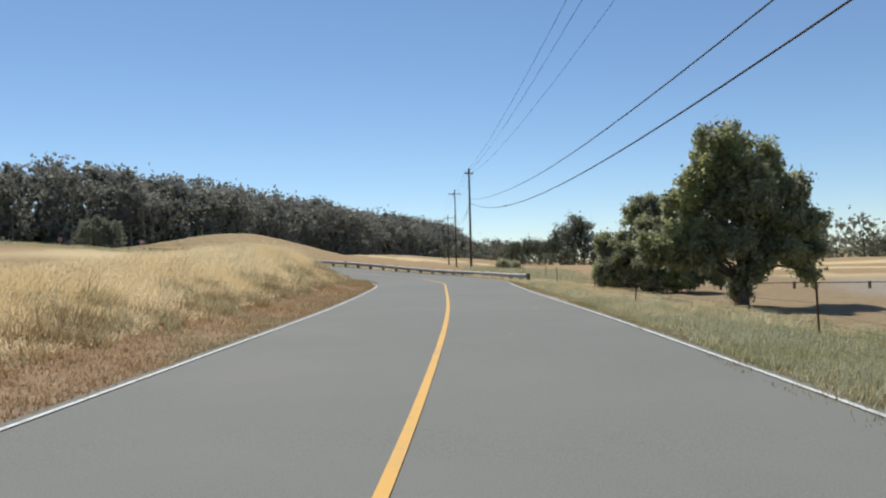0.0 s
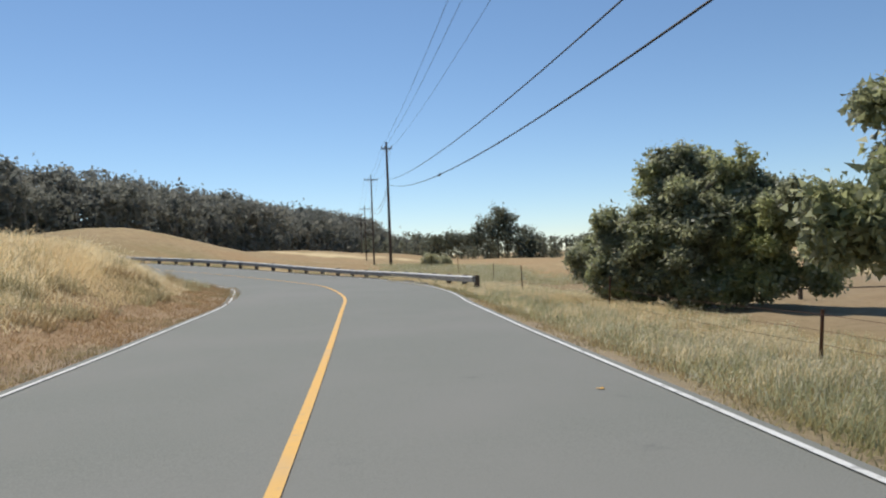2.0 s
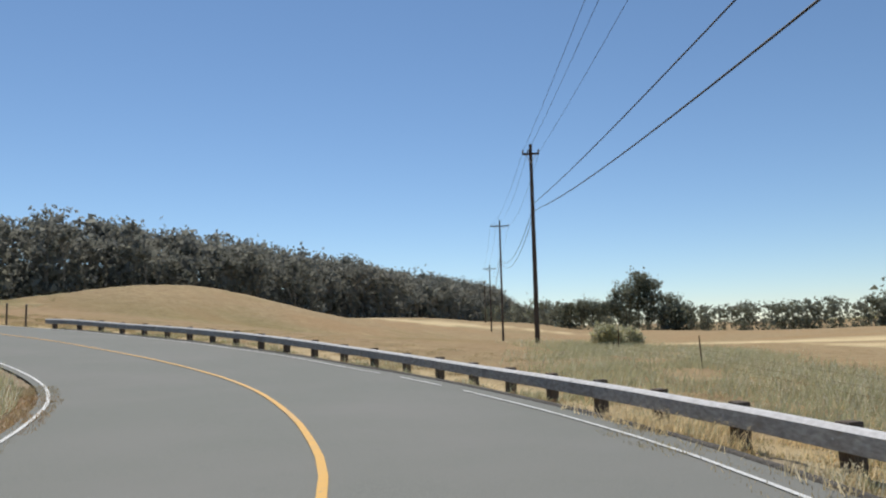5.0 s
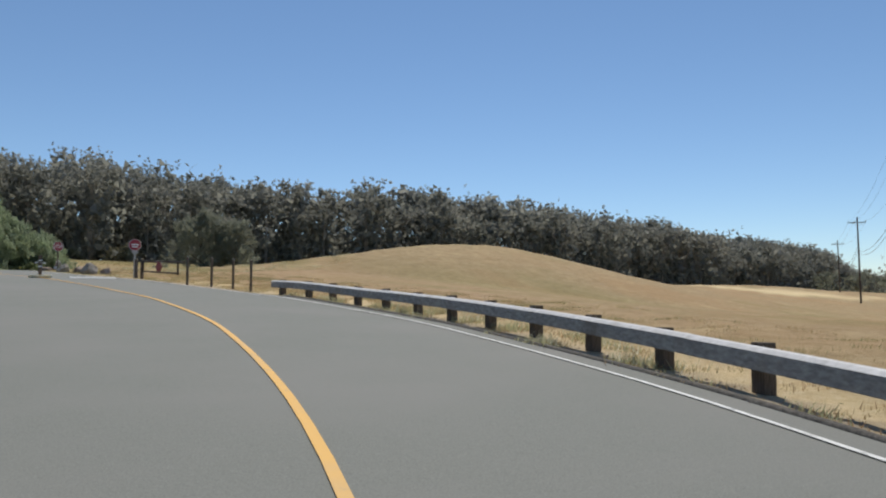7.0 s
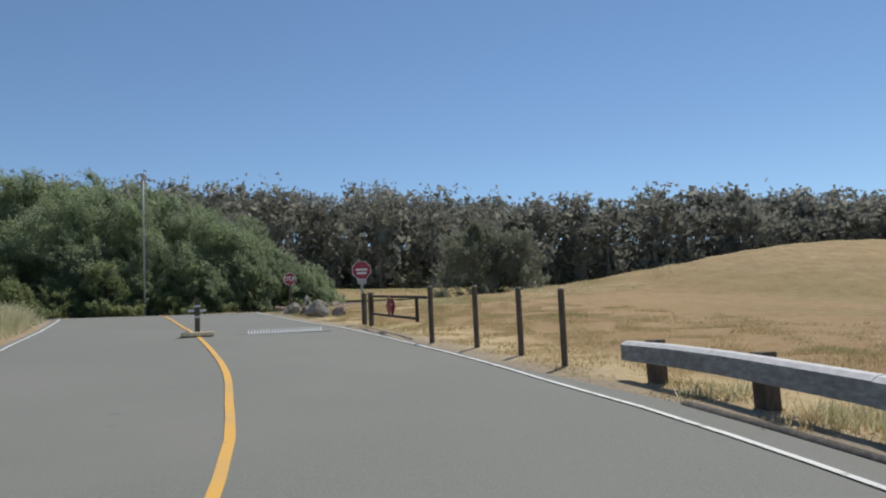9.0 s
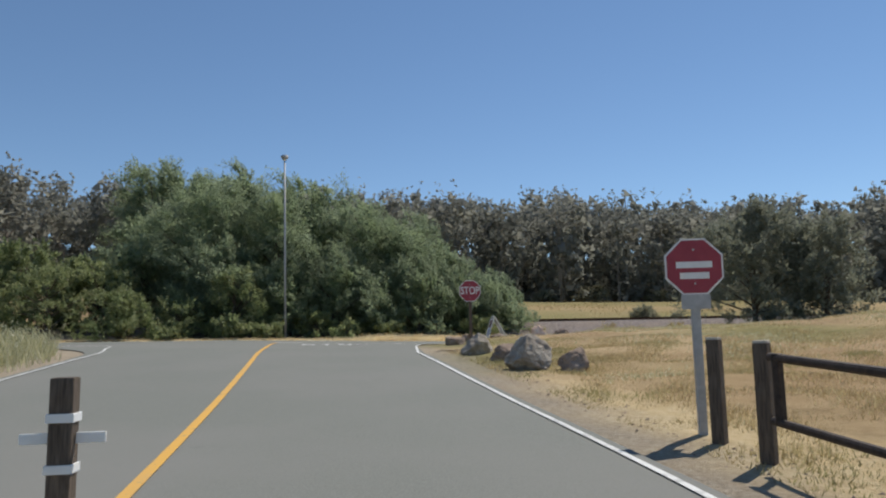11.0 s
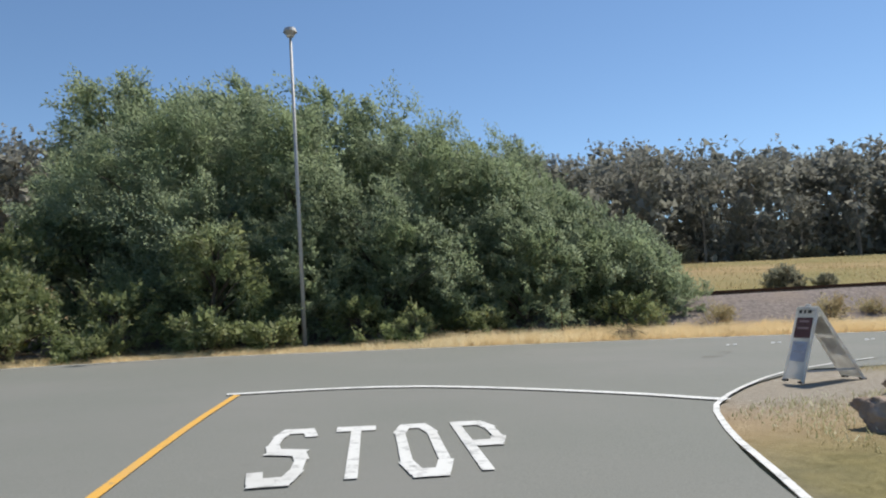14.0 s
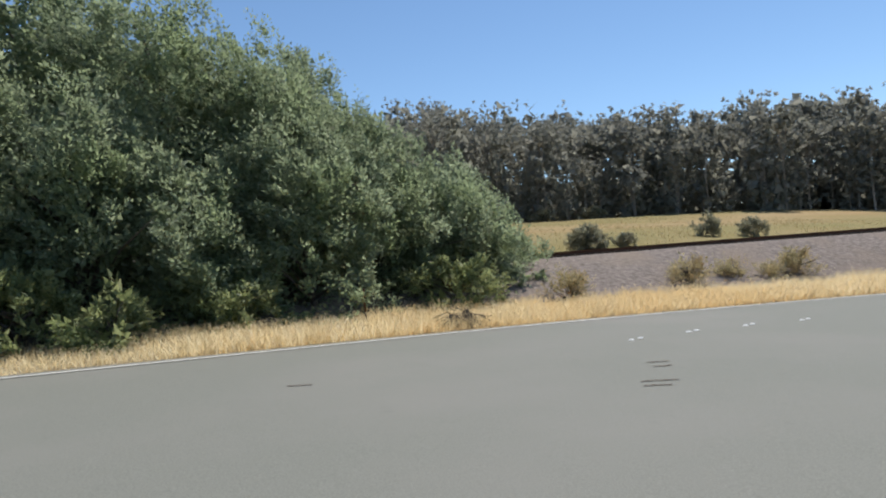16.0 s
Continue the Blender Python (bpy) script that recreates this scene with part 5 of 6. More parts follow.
def stop_sign(x, y, face, centre, across, post_h, label, text, bars=False):
    """face: the way the plate looks, in degrees from -y."""
    ob = thing("stop_sign", stand(x, y, face), label, "sign")
    bm = bmesh.new()
    box(bm, 0.09, 0.09, post_h + 0.4, Matrix.Translation((0, 0.08, -0.4)), 0.008)
    part("post", bm, POST_WOOD if not bars else GALV, ob, "dark square timber post" if not bars else "grey steel post")
    r = across / 2 / math.cos(radians(22.5))
    bm = bmesh.new()
    octagon(bm, r, 0.006, 0.018)
    bmesh.ops.translate(bm, verts=bm.verts, vec=(0, 0, centre))
    back = part("plate", bm, SIGN_WHITE, ob, "octagonal plate with a white border")
    bm = bmesh.new()
    octagon(bm, r * 0.935, 0.004, 0.013)
    bmesh.ops.translate(bm, verts=bm.verts, vec=(0, 0, centre))
    part("red_field", bm, SIGN_RED, back, "faded red sheeting")
    if not bars:
        lettering(text, across * 0.5, 0.002, "legend", SIGN_WHITE, back, Matrix.Translation((0, 0.011, centre)) @ Matrix.Rotation(radians(90), 4, "X"), "white capital letters", 0.74)
    else:
        for z, w in ((0.02, 0.62), (-0.1, 0.5)):
            bm = bmesh.new()
            box(bm, across * w, 0.004, 0.07, Matrix.Translation((0, 0.01, centre + z)), 0, False)
            part("legend_bar", bm, SIGN_WHITE, back, "white line of lettering")
        bm = bmesh.new()
        box(bm, across * 0.5, 0.006, 0.16, Matrix.Translation((0, 0.02, centre - across * 0.62)), 0.002, False)
        part("small_plate", bm, GALV, ob, "small grey plate below")
    for z in (-0.18, 0.18):
        bm = bmesh.new()
        rod(bm, (0, 0.002, centre + z * across / 0.6), (0, 0.014, centre + z * across / 0.6), 0.012, 0.012, 8)
        part("bolt", bm, GALV, back)
    return ob


stop_sign(-54.85, 100.05, 62, 1.66, 0.62, 1.9, "faded red octagonal stop sign on a dark timber post", "STOP")
stop_sign(-41.9, 95.95, 57, 1.78, 0.62, 2.0, "faded red octagonal sign on a post beside the gate", "", True)

# traffic post in the road's middle, on a yellow pad
bx, by = LINE[boll_i, 0], LINE[boll_i, 1]
bturn = math.degrees(math.atan2(TANG[boll_i, 1], TANG[boll_i, 0]))
bz = float(road_z(bx, by)[0])
boll = thing("traffic_post", pose(bx, by, bz, 0, 0, bturn), "black post with white bands on a chipped yellow concrete pad", "bollard")
bm = bmesh.new()
box(bm, 0.6, 0.84, 0.12, Matrix(), 0.05)
part("pad", bm, CONCRETE_YELLOW, boll, "chipped yellow concrete pad", False)
bm = bmesh.new()
box(bm, 0.13, 0.13, 0.95, Matrix.Translation((0, 0, 0.08)), 0.015)
shaft = part("shaft", bm, POST_WOOD, boll)
for z in (0.5, 0.78):
    bm = bmesh.new()
    box(bm, 0.15, 0.15, 0.05, Matrix.Translation((0, 0, z)), 0.004)
    part("band", bm, SIGN_WHITE, shaft, "white reflective band")
for sy in (-1, 1):
    bm = bmesh.new()
    box(bm, 0.02, 0.16, 0.06, Matrix.Translation((0, sy * 0.15, 0.66)), 0.004)
    part("reflector", bm, SIGN_WHITE, shaft, "white side reflector")

# spike strip across the exit lane
sa, sb = Vector((-40.46, 90.92, 0)), Vector((-39.5, 93.2, 0))
spikes = thing("spike_strip", Matrix(), "pale steel traffic spike strip across the lane", "spike strip")
n = 26
zz = float(road_z((sa.x + sb.x) / 2, (sa.y + sb.y) / 2)[0])
ang = math.atan2(sb.y - sa.y, sb.x - sa.x)
bm = bmesh.new()
box(bm, (sb - sa).length + 0.16, 0.1, 0.012, Matrix.Translation(((sa.x + sb.x) / 2, (sa.y + sb.y) / 2, zz)) @ Matrix.Rotation(ang, 4, "Z"), 0.006)
part("base_plate", bm, GALV, spikes, "narrow pale steel plate")
tooth = bmesh.new()
vs = [tooth.verts.new(v) for v in ((-0.028, -0.01, 0), (0.028, -0.01, 0), (0.0, 0.13, 0.13), (-0.028, 0.01, 0), (0.028, 0.01, 0), (0.0, 0.15, 0.13))]
for f in ((0, 1, 2), (5, 4, 3), (0, 3, 4, 1), (1, 4, 5, 2), (2, 5, 3, 0)):
    tooth.faces.new([vs[i] for i in f])
tooth_me = bpy.data.meshes.new("spike")
tooth.to_mesh(tooth_me)
tooth_me.materials.append(SIGN_WHITE)
for k in range(n):
    p = sa.lerp(sb, 0.12 + 0.8 * k / (n - 1))
    ob = new("spike", tooth_me)
    ob.parent = spikes
    ob.matrix_basis = pose(p.x, p.y, zz + 0.014, 0, 0, math.degrees(ang))

# word on the asphalt
GLYPH_H, GLYPH_W = 2.4, 0.345
STROKES = {"S": [(1, 0.86, 0.86, 1), (0.86, 1, 0.14, 1), (0.14, 1, 0, 0.86), (0, 0.86, 0, 0.64), (0, 0.64, 0.14, 0.52), (0.14, 0.52, 0.86, 0.48), (0.86, 0.48, 1, 0.36), (1, 0.36, 1, 0.14), (1, 0.14, 0.86, 0), (0.86, 0, 0.14, 0), (0.14, 0, 0, 0.14)],
           "T": [(0, 1, 1, 1), (0.5, 1, 0.5, 0)], "O": [(0.2, 1, 0.8, 1), (0.8, 1, 1, 0.82), (1, 0.82, 1, 0.18), (1, 0.18, 0.8, 0), (0.8, 0, 0.2, 0), (0.2, 0, 0, 0.18), (0, 0.18, 0, 0.82), (0, 0.82, 0.2, 1)],
           "P": [(0, 0, 0, 1), (0, 1, 0.8, 1), (0.8, 1, 1, 0.88), (1, 0.88, 1, 0.6), (1, 0.6, 0.8, 0.48), (0.8, 0.48, 0, 0.48)]}
word = thing("road_word", Matrix(), "white worn word painted on the asphalt before the junction", "road marking", kind="structure")
fwd = Vector((-0.963, 0.27, 0))
rgt = Vector((0.27, 0.963, 0))
c0 = Vector((-61.75, 98.15, 0))
for n, ch in enumerate("STOP"):
    vs, fs = [], []
    for x0, y0, x1, y1 in STROKES[ch]:
        a = Vector(((x0 - 0.5) * GLYPH_W, (y0 - 0.5) * GLYPH_H, 0))
        b = Vector(((x1 - 0.5) * GLYPH_W, (y1 - 0.5) * GLYPH_H, 0))
        dd = (b - a).normalized()
        hw = 0.055 + 0.1 * abs(dd.x)
        nn = Vector((-dd.y, dd.x, 0)) * hw
        a, b = a - dd * 0.05, b + dd * 0.05
        k = len(vs)
        for q in (a + nn, b + nn, b - nn, a - nn):
            w = c0 + rgt * ((n - 1.5) * 0.655 + q.x) + fwd * q.y
            vs.append((w.x, w.y, float(road_z(w.x, w.y)[0]) + 0.013 + 0.00014 * k))
        fs.append((k + 3, k + 2, k + 1, k))
    ob = new("letter", mesh_of("letter", vs, fs, WHITE_PAINT))
    ob.parent = word

# ---- boulders on the corner ----


def boulder(x, y, sx, sy, sz, seed, mat, label, turn=0.0, sink=0.12):
    bm = bmesh.new()
    bmesh.ops.create_icosphere(bm, subdivisions=5, radius=1)
    o = Vector((seed * 3.1, seed * 1.7, seed * 0.9))
    g = np.random.default_rng(seed)
    planes = []
    for _ in range(14):
        v = Vector(g.normal(size=3)).normalized()
        planes.append((v, g.uniform(0.5, 0.82)))
    for v in bm.verts:
        p = v.co.copy()
        for n_, d_ in planes:
            over = p.dot(n_) - d_
            if over > 0:
                p -= n_ * over * 0.99
        p *= 1 + 0.14 * noise.noise(v.co * 1.6 + o) + 0.11 * noise.noise(v.co * 4.5 + o) + 0.06 * abs(noise.noise(v.co * 9 + o)) + 0.03 * noise.noise(v.co * 20 + o)
        v.co = Vector((p.x * sx, p.y * sy, max(p.z, -0.6) * sz))
    ob = part("boulder", bm, mat, None, "", True)
    ob.matrix_basis = stand(x, y, turn) @ Matrix.Translation((0, 0, sz * 0.5 - sink))
    return tagged(ob, label, "boulder", "boulders on the corner")


for x, y, sx, sy, sz, sd, mt, lb in ((-49.1, 98.35, 0.56, 0.5, 0.56, 21, STONE_GREY, "large craggy grey lichened boulder on dry grass"),
                                     (-48.4, 99.0, 0.5, 0.40, 0.36, 9, STONE_RED, "long low brown boulder in the grass"),
                                     (-50.75, 98.85, 0.46, 0.36, 0.36, 2, STONE_RED, "blocky reddish brown boulder on dry grass"),
                                     (-52.87, 99.22, 0.58, 0.44, 0.44, 13, STONE_GREY, "wedge-shaped grey boulder near the stop sign"),
                                     (-57.0, 100.65, 0.38, 0.35, 0.33, 4, STONE_RED, "low brown boulder at the road edge"),
                                     (-59.6, 102.6, 0.56, 0.5, 0.27, 5, STONE_RED, "broad low brown boulder at the road edge"),
                                     (-60.9, 104.6, 0.5, 0.36, 0.2, 12, STONE_RED, "flat brown boulder on the gravel"),
                                     (-62.1, 107.15, 0.42, 0.40, 0.54, 6, STONE_PALE, "pale reddish boulder on the mound"),
                                     (-62.95, 109.0, 0.46, 0.42, 0.48, 7, STONE_RED, "brown mottled boulder on the mound"),
                                     (-62.8, 111.5, 0.55, 0.42, 0.36, 8, STONE_GREY, "half-buried pale grey boulder"),
                                     (-66.6, 86.3, 0.5, 0.4, 0.3, 10, STONE_GREY, "grey boulder beside the road mouth")):
    boulder(x, y, sx, sy, sz, sd, mt, lb, sd * 37)

# ---- folding sign on the corner ----
af = thing("folding_sign", stand(-63.4, 105.85, -16), "white folding A-frame sign with dark printed panels", "sign")
APEX_Y, APEX_Z = -0.14, 1.155
# the rear board's shade is put into its grey colour
for sgn, foot, mat in ((-1, -0.51, BOARD_WHITE), (1, 0.51, BOARD_SHADED)):
    lean = math.atan2(foot - APEX_Y, APEX_Z)
    long = math.hypot(foot - APEX_Y, APEX_Z)
    tilt = Matrix.Translation((0, foot, 0)) @ Matrix.Rotation(lean, 4, "X")
    bm = bmesh.new()
    for sx in (-0.255, 0.255):
        box(bm, 0.04, 0.045, long, tilt @ Matrix.Translation((sx, 0, 0)), 0.008)
    for z in (0.05, long - 0.05):
        box(bm, 0.5, 0.042, 0.06, tilt @ Matrix.Translation((0, 0, z)), 0.006)
    part("board_frame", bm, mat, af)
    bm = bmesh.new()
    box(bm, 0.48, 0.012, long - 0.16, tilt @ Matrix.Translation((0, 0, 0.1)), 0.003)
    board = part("board", bm, mat, af)
    bm = bmesh.new()
    box(bm, 0.44, 0.006, 0.33, tilt @ Matrix.Translation((0, sgn * 0.011, long - 0.5)), 0.0)
    part("printed_panel", bm, BROWN_PANEL, board, "dark red printed panel")
    bm = bmesh.new()
    box(bm, 0.40, 0.006, 0.32, tilt @ Matrix.Translation((0, sgn * 0.011, long - 0.88)), 0.0)
    part("printed_panel", bm, BOARD_BLUE, board, "pale blue printed panel")
    for dx, dz, w, mt in ((-0.15, 0.1, 0.07, INK), (-0.03, 0.1, 0.05, INK), (0.1, 0.1, 0.09, INK), (0, 0.25, 0.26, PINK_INK), (0, 0.36, 0.3, PINK_INK), (0, 0.62, 0.3, GREY_INK), (0, 0.74, 0.24, GREY_INK)):
        bm = bmesh.new()
        box(bm, w, 0.004, 0.035 if mt is not INK else 0.06, tilt @ Matrix.Translation((dx, sgn * 0.017, long - dz)), 0.0)
        part("text_bar", bm, mt, board)
    for sx in (-0.22, 0.22):
        bm = bmesh.new()
        box(bm, 0.09, 0.07, 0.03, Matrix.Translation((sx, foot, 0.0)), 0.006)
        part("foot", bm, INK, board, "dark rubber foot")
bm = bmesh.new()
box(bm, 0.02, 0.84, 0.03, Matrix.Translation((0.24, 0.02, 0.16)), 0.004)
part("spreader", bm, GALV, af)
bm = bmesh.new()
tube(bm, [(-0.06, APEX_Y, APEX_Z - 0.01), (-0.05, APEX_Y, APEX_Z + 0.04), (0.05, APEX_Y, APEX_Z + 0.04), (0.06, APEX_Y, APEX_Z - 0.01)], 0.012, 6)
part("handle", bm, PLASTIC_WHITE, af)

# ---- lamp post across the junction ----
lamp = thing("lamp_post", stand(-80.4, 100.85) @ pose(0, 0, 0, 0.7, 0, 0), "tall slim pale grey lamp post with a disc-shaped head", "street lamp")
bm = bmesh.new()
rod(bm, (0, 0, -0.3), (0, 0, 11.33), 0.08, 0.05, 14)
part("pole", bm, GALV, lamp, smooth=True)
bm = bmesh.new()
rod(bm, (0, 0, 0.0), (0, 0, 0.05), 0.18, 0.18, 14)
part("base_plate", bm, GALV, lamp)
bm = bmesh.new()
rod(bm, (0, 0, 11.25), (0, 0, 11.39), 0.1, 0.24, 18)
rod(bm, (0, 0, 11.39), (0, 0, 11.53), 0.25, 0.2, 18)
head = part("lamp_head", bm, GALV, lamp, "round grey lamp head")
bm = bmesh.new()
rod(bm, (0, 0, 11.22), (0, 0, 11.25), 0.12, 0.15, 18)
part("lens", bm, SIGN_WHITE, head)

# ---- railway on its bank ----
ry = np.linspace(70, 330, 110)
rx = -84.0 + 0.012 * np.clip(ry - 104, 0, 60) ** 1.8 - 0.02 * np.clip(ry - 120, 0, 300) - 3.6
bed = bmesh.new()
zg = ground_z(rx, ry, sunk=False)
top = np.maximum(4.05 + 0.004 * (ry - 120), zg + 0.6)
rings = []
for k in range(len(ry)):
    t = np.array([rx[min(k + 1, 109)] - rx[max(k - 1, 0)], ry[min(k + 1, 109)] - ry[max(k - 1, 0)]])
    t /= np.linalg.norm(t)
    s = np.array([t[1], -t[0]])
    ring = []
    for off, hgt in ((-8.5, None), (-4.2, 0.35), (-1.9, 0.97), (-1.3, 1.0), (1.3, 1.0), (1.9, 0.97), (3.6, 0.62), (5.2, 0.3), (6.8, None)):
        x, y = rx[k] + s[0] * off, ry[k] + s[1] * off
        g0 = gz(x, y)
        z = g0 - 0.15 if hgt is None else g0 + (top[k] - g0) * hgt
        ring.append(bed.verts.new((x, y, z + 0.05 * noise.noise(Vector((x, y, 0)) * 0.7))))
    rings.append(ring)
for a, b in zip(rings, rings[1:]):
    for k in range(len(a) - 1):
        bed.faces.new((a[k], a[k + 1], b[k + 1], b[k]))
tagged(part("railway_bank", bed, BALLAST, None, "", True), "railway bank of brownish grey ballast stones", "embankment", kind="structure")
track = thing("railway_track", Matrix(), "rusty railway track on top of the ballast bank", "railway track")
for off in (-0.72, 0.72):
    bm = bmesh.new()
    pts = []
    for k in range(len(ry)):
        t = np.array([rx[min(k + 1, 109)] - rx[max(k - 1, 0)], ry[min(k + 1, 109)] - ry[max(k - 1, 0)]])
        t /= np.linalg.norm(t)
        pts.append((rx[k] + t[1] * off, ry[k] - t[0] * off, top[k] + 0.05))
    sweep(bm, pts, [(-0.07, 0), (-0.07, 0.02), (-0.015, 0.04), (-0.015, 0.12), (-0.036, 0.13), (-0.036, 0.17), (0.036, 0.17), (0.036, 0.13), (0.015, 0.12), (0.015, 0.04), (0.07, 0.02), (0.07, 0)], True)
    part("rail", bm, RUSTY, track)
sl = bmesh.new()
box(sl, 2.6, 0.24, 0.2, Matrix.Translation((0, 0, -0.13)), 0.0)
sl_me = bpy.data.meshes.new("sleeper")
sl.to_mesh(sl_me)
sl_me.materials.append(POST_WOOD)
line = resample(np.stack([rx, ry], 1), 400)
for k in range(60, 340):
    t = line[min(k + 1, 399)] - line[k - 1]
    ob = new("sleeper", sl_me)
    ob.parent = track
    zt = float(np.interp(line[k][1], ry, top))
    ob.matrix_basis = pose(line[k][0], line[k][1], zt, 0, 0, math.degrees(math.atan2(t[1], t[0])) - 90)

# ---- wire fences ----


def t_post(x, y, h, lean, label="thin rusty steel fence post in the grass"):
    ob = thing("fence_post", stand(x, y) @ pose(0, 0, 0, lean, lean * 0.6, 0), label, "post", "field fence posts")
    bm = bmesh.new()
    box(bm, 0.045, 0.012, h + 0.2, Matrix.Translation((0, 0, -0.2)))
    box(bm, 0.012, 0.05, h + 0.2, Matrix.Translation((0, 0.02, -0.2)))
    part("shaft", bm, RUSTY, ob)
    return ob


FENCE = [(8.0, 8.0), (7.6, 21.3), (6.1, 32.6), (6.45, 44.0), (5.7, 54.4), (6.3, 68.0), (5.2, 80.0), (3.6, 90.0)]
for k, (x, y) in enumerate(FENCE):
    t_post(x, y, (1.15, 1.15, 0.75, 1.0, 1.15, 1.15, 1.15, 1.15)[k], (2.5, -1.5, 4.0, 4.0, -2.0, 2.0, -3.0, 1.0)[k])
for h in (0.25, 0.45, 0.68):
    bm = bmesh.new()
    pts = []
    for (xa, ya), (xb, yb) in zip(FENCE, FENCE[1:]):
        for u in np.linspace(0, 1, 6)[:-1]:
            x, y = xa + (xb - xa) * u, ya + (yb - ya) * u
            pts.append((x, y, gz(xa, ya) * (1 - u) + gz(xb, yb) * u + h - 0.06 * math.sin(math.pi * u)))
    tube(bm, pts, 0.0035, 4)
    tagged(part("fence_wire", bm, RUSTY), "thin rusty fence wire", "wire")
for x, y, h, l in ((-78.9, 110.3, 0.9, 2.0), (-80.0, 91.0, 0.8, -3.0)):
    t_post(x, y, h, l, "short grey marker post in the verge grass")

# ---- low barrier beyond the oak ----
LOT = [(14.0, 46.8), (18.0, 46.6), (21.6, 45.6), (25.2, 44.4), (28.8, 43.2), (32.4, 42.0)]
low = thing("low_barrier", Matrix(), "low dark timber post-and-rail barrier at the edge of a gravel lot", "barrier")
for (x, y) in LOT:
    bm = bmesh.new()
    box(bm, 0.12, 0.12, 0.66, Matrix.Translation((x, y, gz(x, y) - 0.3)), 0.012)
    part("post", bm, POST_WOOD, low)
for (xa, ya), (xb, yb) in zip(LOT, LOT[1:]):
    bm = bmesh.new()
    rod(bm, (xa, ya, gz(xa, ya) + 0.3), (xb, yb, gz(xb, yb) + 0.3), 0.025, 0.025, 8)
    part("rail", bm, POST_WOOD, low)

# ---- small things on the ground ----
g = np.random.default_rng(55)
for x, y in ((-71.6, 111.6), (-71.5, 113.2), (-71.2, 114.7), (-70.8, 116.2)):
    ob = thing("road_stud", pose(x, y, float(road_z(x, y)[0]), 0, 0, 0), "pair of white raised road markers on the asphalt", "road marker", "raised road markers")
    for dy in (-0.13, 0.13):
        bm = bmesh.new()
        rod(bm, (0, dy, 0), (0, dy, 0.02), 0.06, 0.035, 12)
        part("dome", bm, SIGN_WHITE, ob)
for x, y, w in ((0.7, 19.2, 0.05), (1.8, 26.2, 0.06), (2.2, 30.2, 0.045)):
    bm = bmesh.new()
    bmesh.ops.create_circle(bm, cap_ends=True, segments=11, radius=w, matrix=Matrix.Translation((x, y, float(road_z(x, y)[0]) + 0.012)))
    for v in bm.verts:
        v.co.x += g.normal() * w * 0.2
        v.co.y += g.normal() * w * 0.4
    tagged(part("paint_spot", bm, YELLOW_PAINT), "spilt yellow paint spot on the asphalt", "road marking", "paint spots", "structure")
for x, y, ln, a0 in ((-75.0, 97.2, 0.7, 80), (-72.2, 105.0, 0.35, 60), (-69.7, 109.4, 0.35, 65), (-69.4, 109.15, 0.3, 60), (-68.8, 108.1, 0.5, 62), (-68.6, 107.9, 0.35, 55)):
    pts, p = [], Vector((x, y, 0))
    for k in range(9):
        pts.append((p.x, p.y))
        a = radians(a0) + g.normal() * 0.2
        p = p + Vector((math.cos(a), math.sin(a), 0)) * ln / 8
    painted("tar_crack", np.array(pts), 0.045, POST_WOOD, "dark tar-filled crack in the asphalt", 0.006)
ob = thing("brush_pile", stand(-76.55, 111.5), "small heap of dead brown brushwood at the verge", "brush")
bm = bmesh.new()
for _ in range(110):
    a, b = g.normal(size=3) * (0.2, 0.26, 0.12), g.normal(size=3) * (0.2, 0.26, 0.13)
    tube(bm, [(a[0], a[1], abs(a[2])), ((a[0] + b[0]) / 2, (a[1] + b[1]) / 2, 0.12 + abs(a[2])), (b[0], b[1], abs(b[2]))], 0.012, 4)
part("brush_heap", bm, BARK, ob)

# ---- grass ----
g = np.random.default_rng(91)
y0, y84 = station(y=2.0), station(y=84.0)
a = along_road(g, 270000, y0, station(y=82.0), -19.0, -6.0)
a = a[(g.random(len(a)) > smooth01((a[:, 1] - 63) / 18)) & (-nearest(a[:, 0], a[:, 1])[1] < 15 + 2.5 * np.sin(a[:, 1] * 0.4) + g.normal(size=len(a)) * 1.2)]
scatter_grass("tall_dry_grass", a, 0.15 + 0.36 * smooth01((-nearest(a[:, 0], a[:, 1])[1] - 6.2) / 3.5), 0.010, STRAW, "tall dry golden grass with pale seed heads on the bank", g, 1.0, 0.6)
a = along_road(g, 74000, y0, station(y=72.0), -7.6, -4.0)
scatter_grass("cut_verge_grass", a, 0.09, 0.012, RUST_GRASS, "short reddish dry grass at the road edge", g)
a = along_road(g, 56000, y0, station(y=76.0), -8.6, -5.7, 0.42)
a = a[g.random(len(a)) > smooth01((a[:, 1] - 58) / 18)]
scatter_grass("verge_weeds", a, 0.34, 0.016, WEED, "grey-green and brown weeds between the verge and the tall grass", g, heads=0.3)
a = along_road(g, 100000, y0, station(y=76.0), -13.0, -6.6, 0.6)
a = a[g.random(len(a)) > smooth01((a[:, 1] - 58) / 18)]
scatter_grass("weed_clumps", a[::2], 0.5, 0.018, WEED, "dark clumps of weeds in the tall dry grass", g, heads=0.4)
a = np.concatenate([along_road(g, 50000, y0, station(y=62.0), 3.9, 7.0, -0.25), along_road(g, 26000, y0, station(y=56.0), 4.15, 5.6)])
scatter_grass("short_verge_grass", a, 0.08, 0.009, TAN_GRASS, "short tan and green grass along the road edge", g)
a = np.concatenate([along_road(g, 90000, y0, station(y=60.0), 4.9, 10.5, -0.15), along_road(g, 40000, y0, station(y=50.0), 4.3, 6.6)])
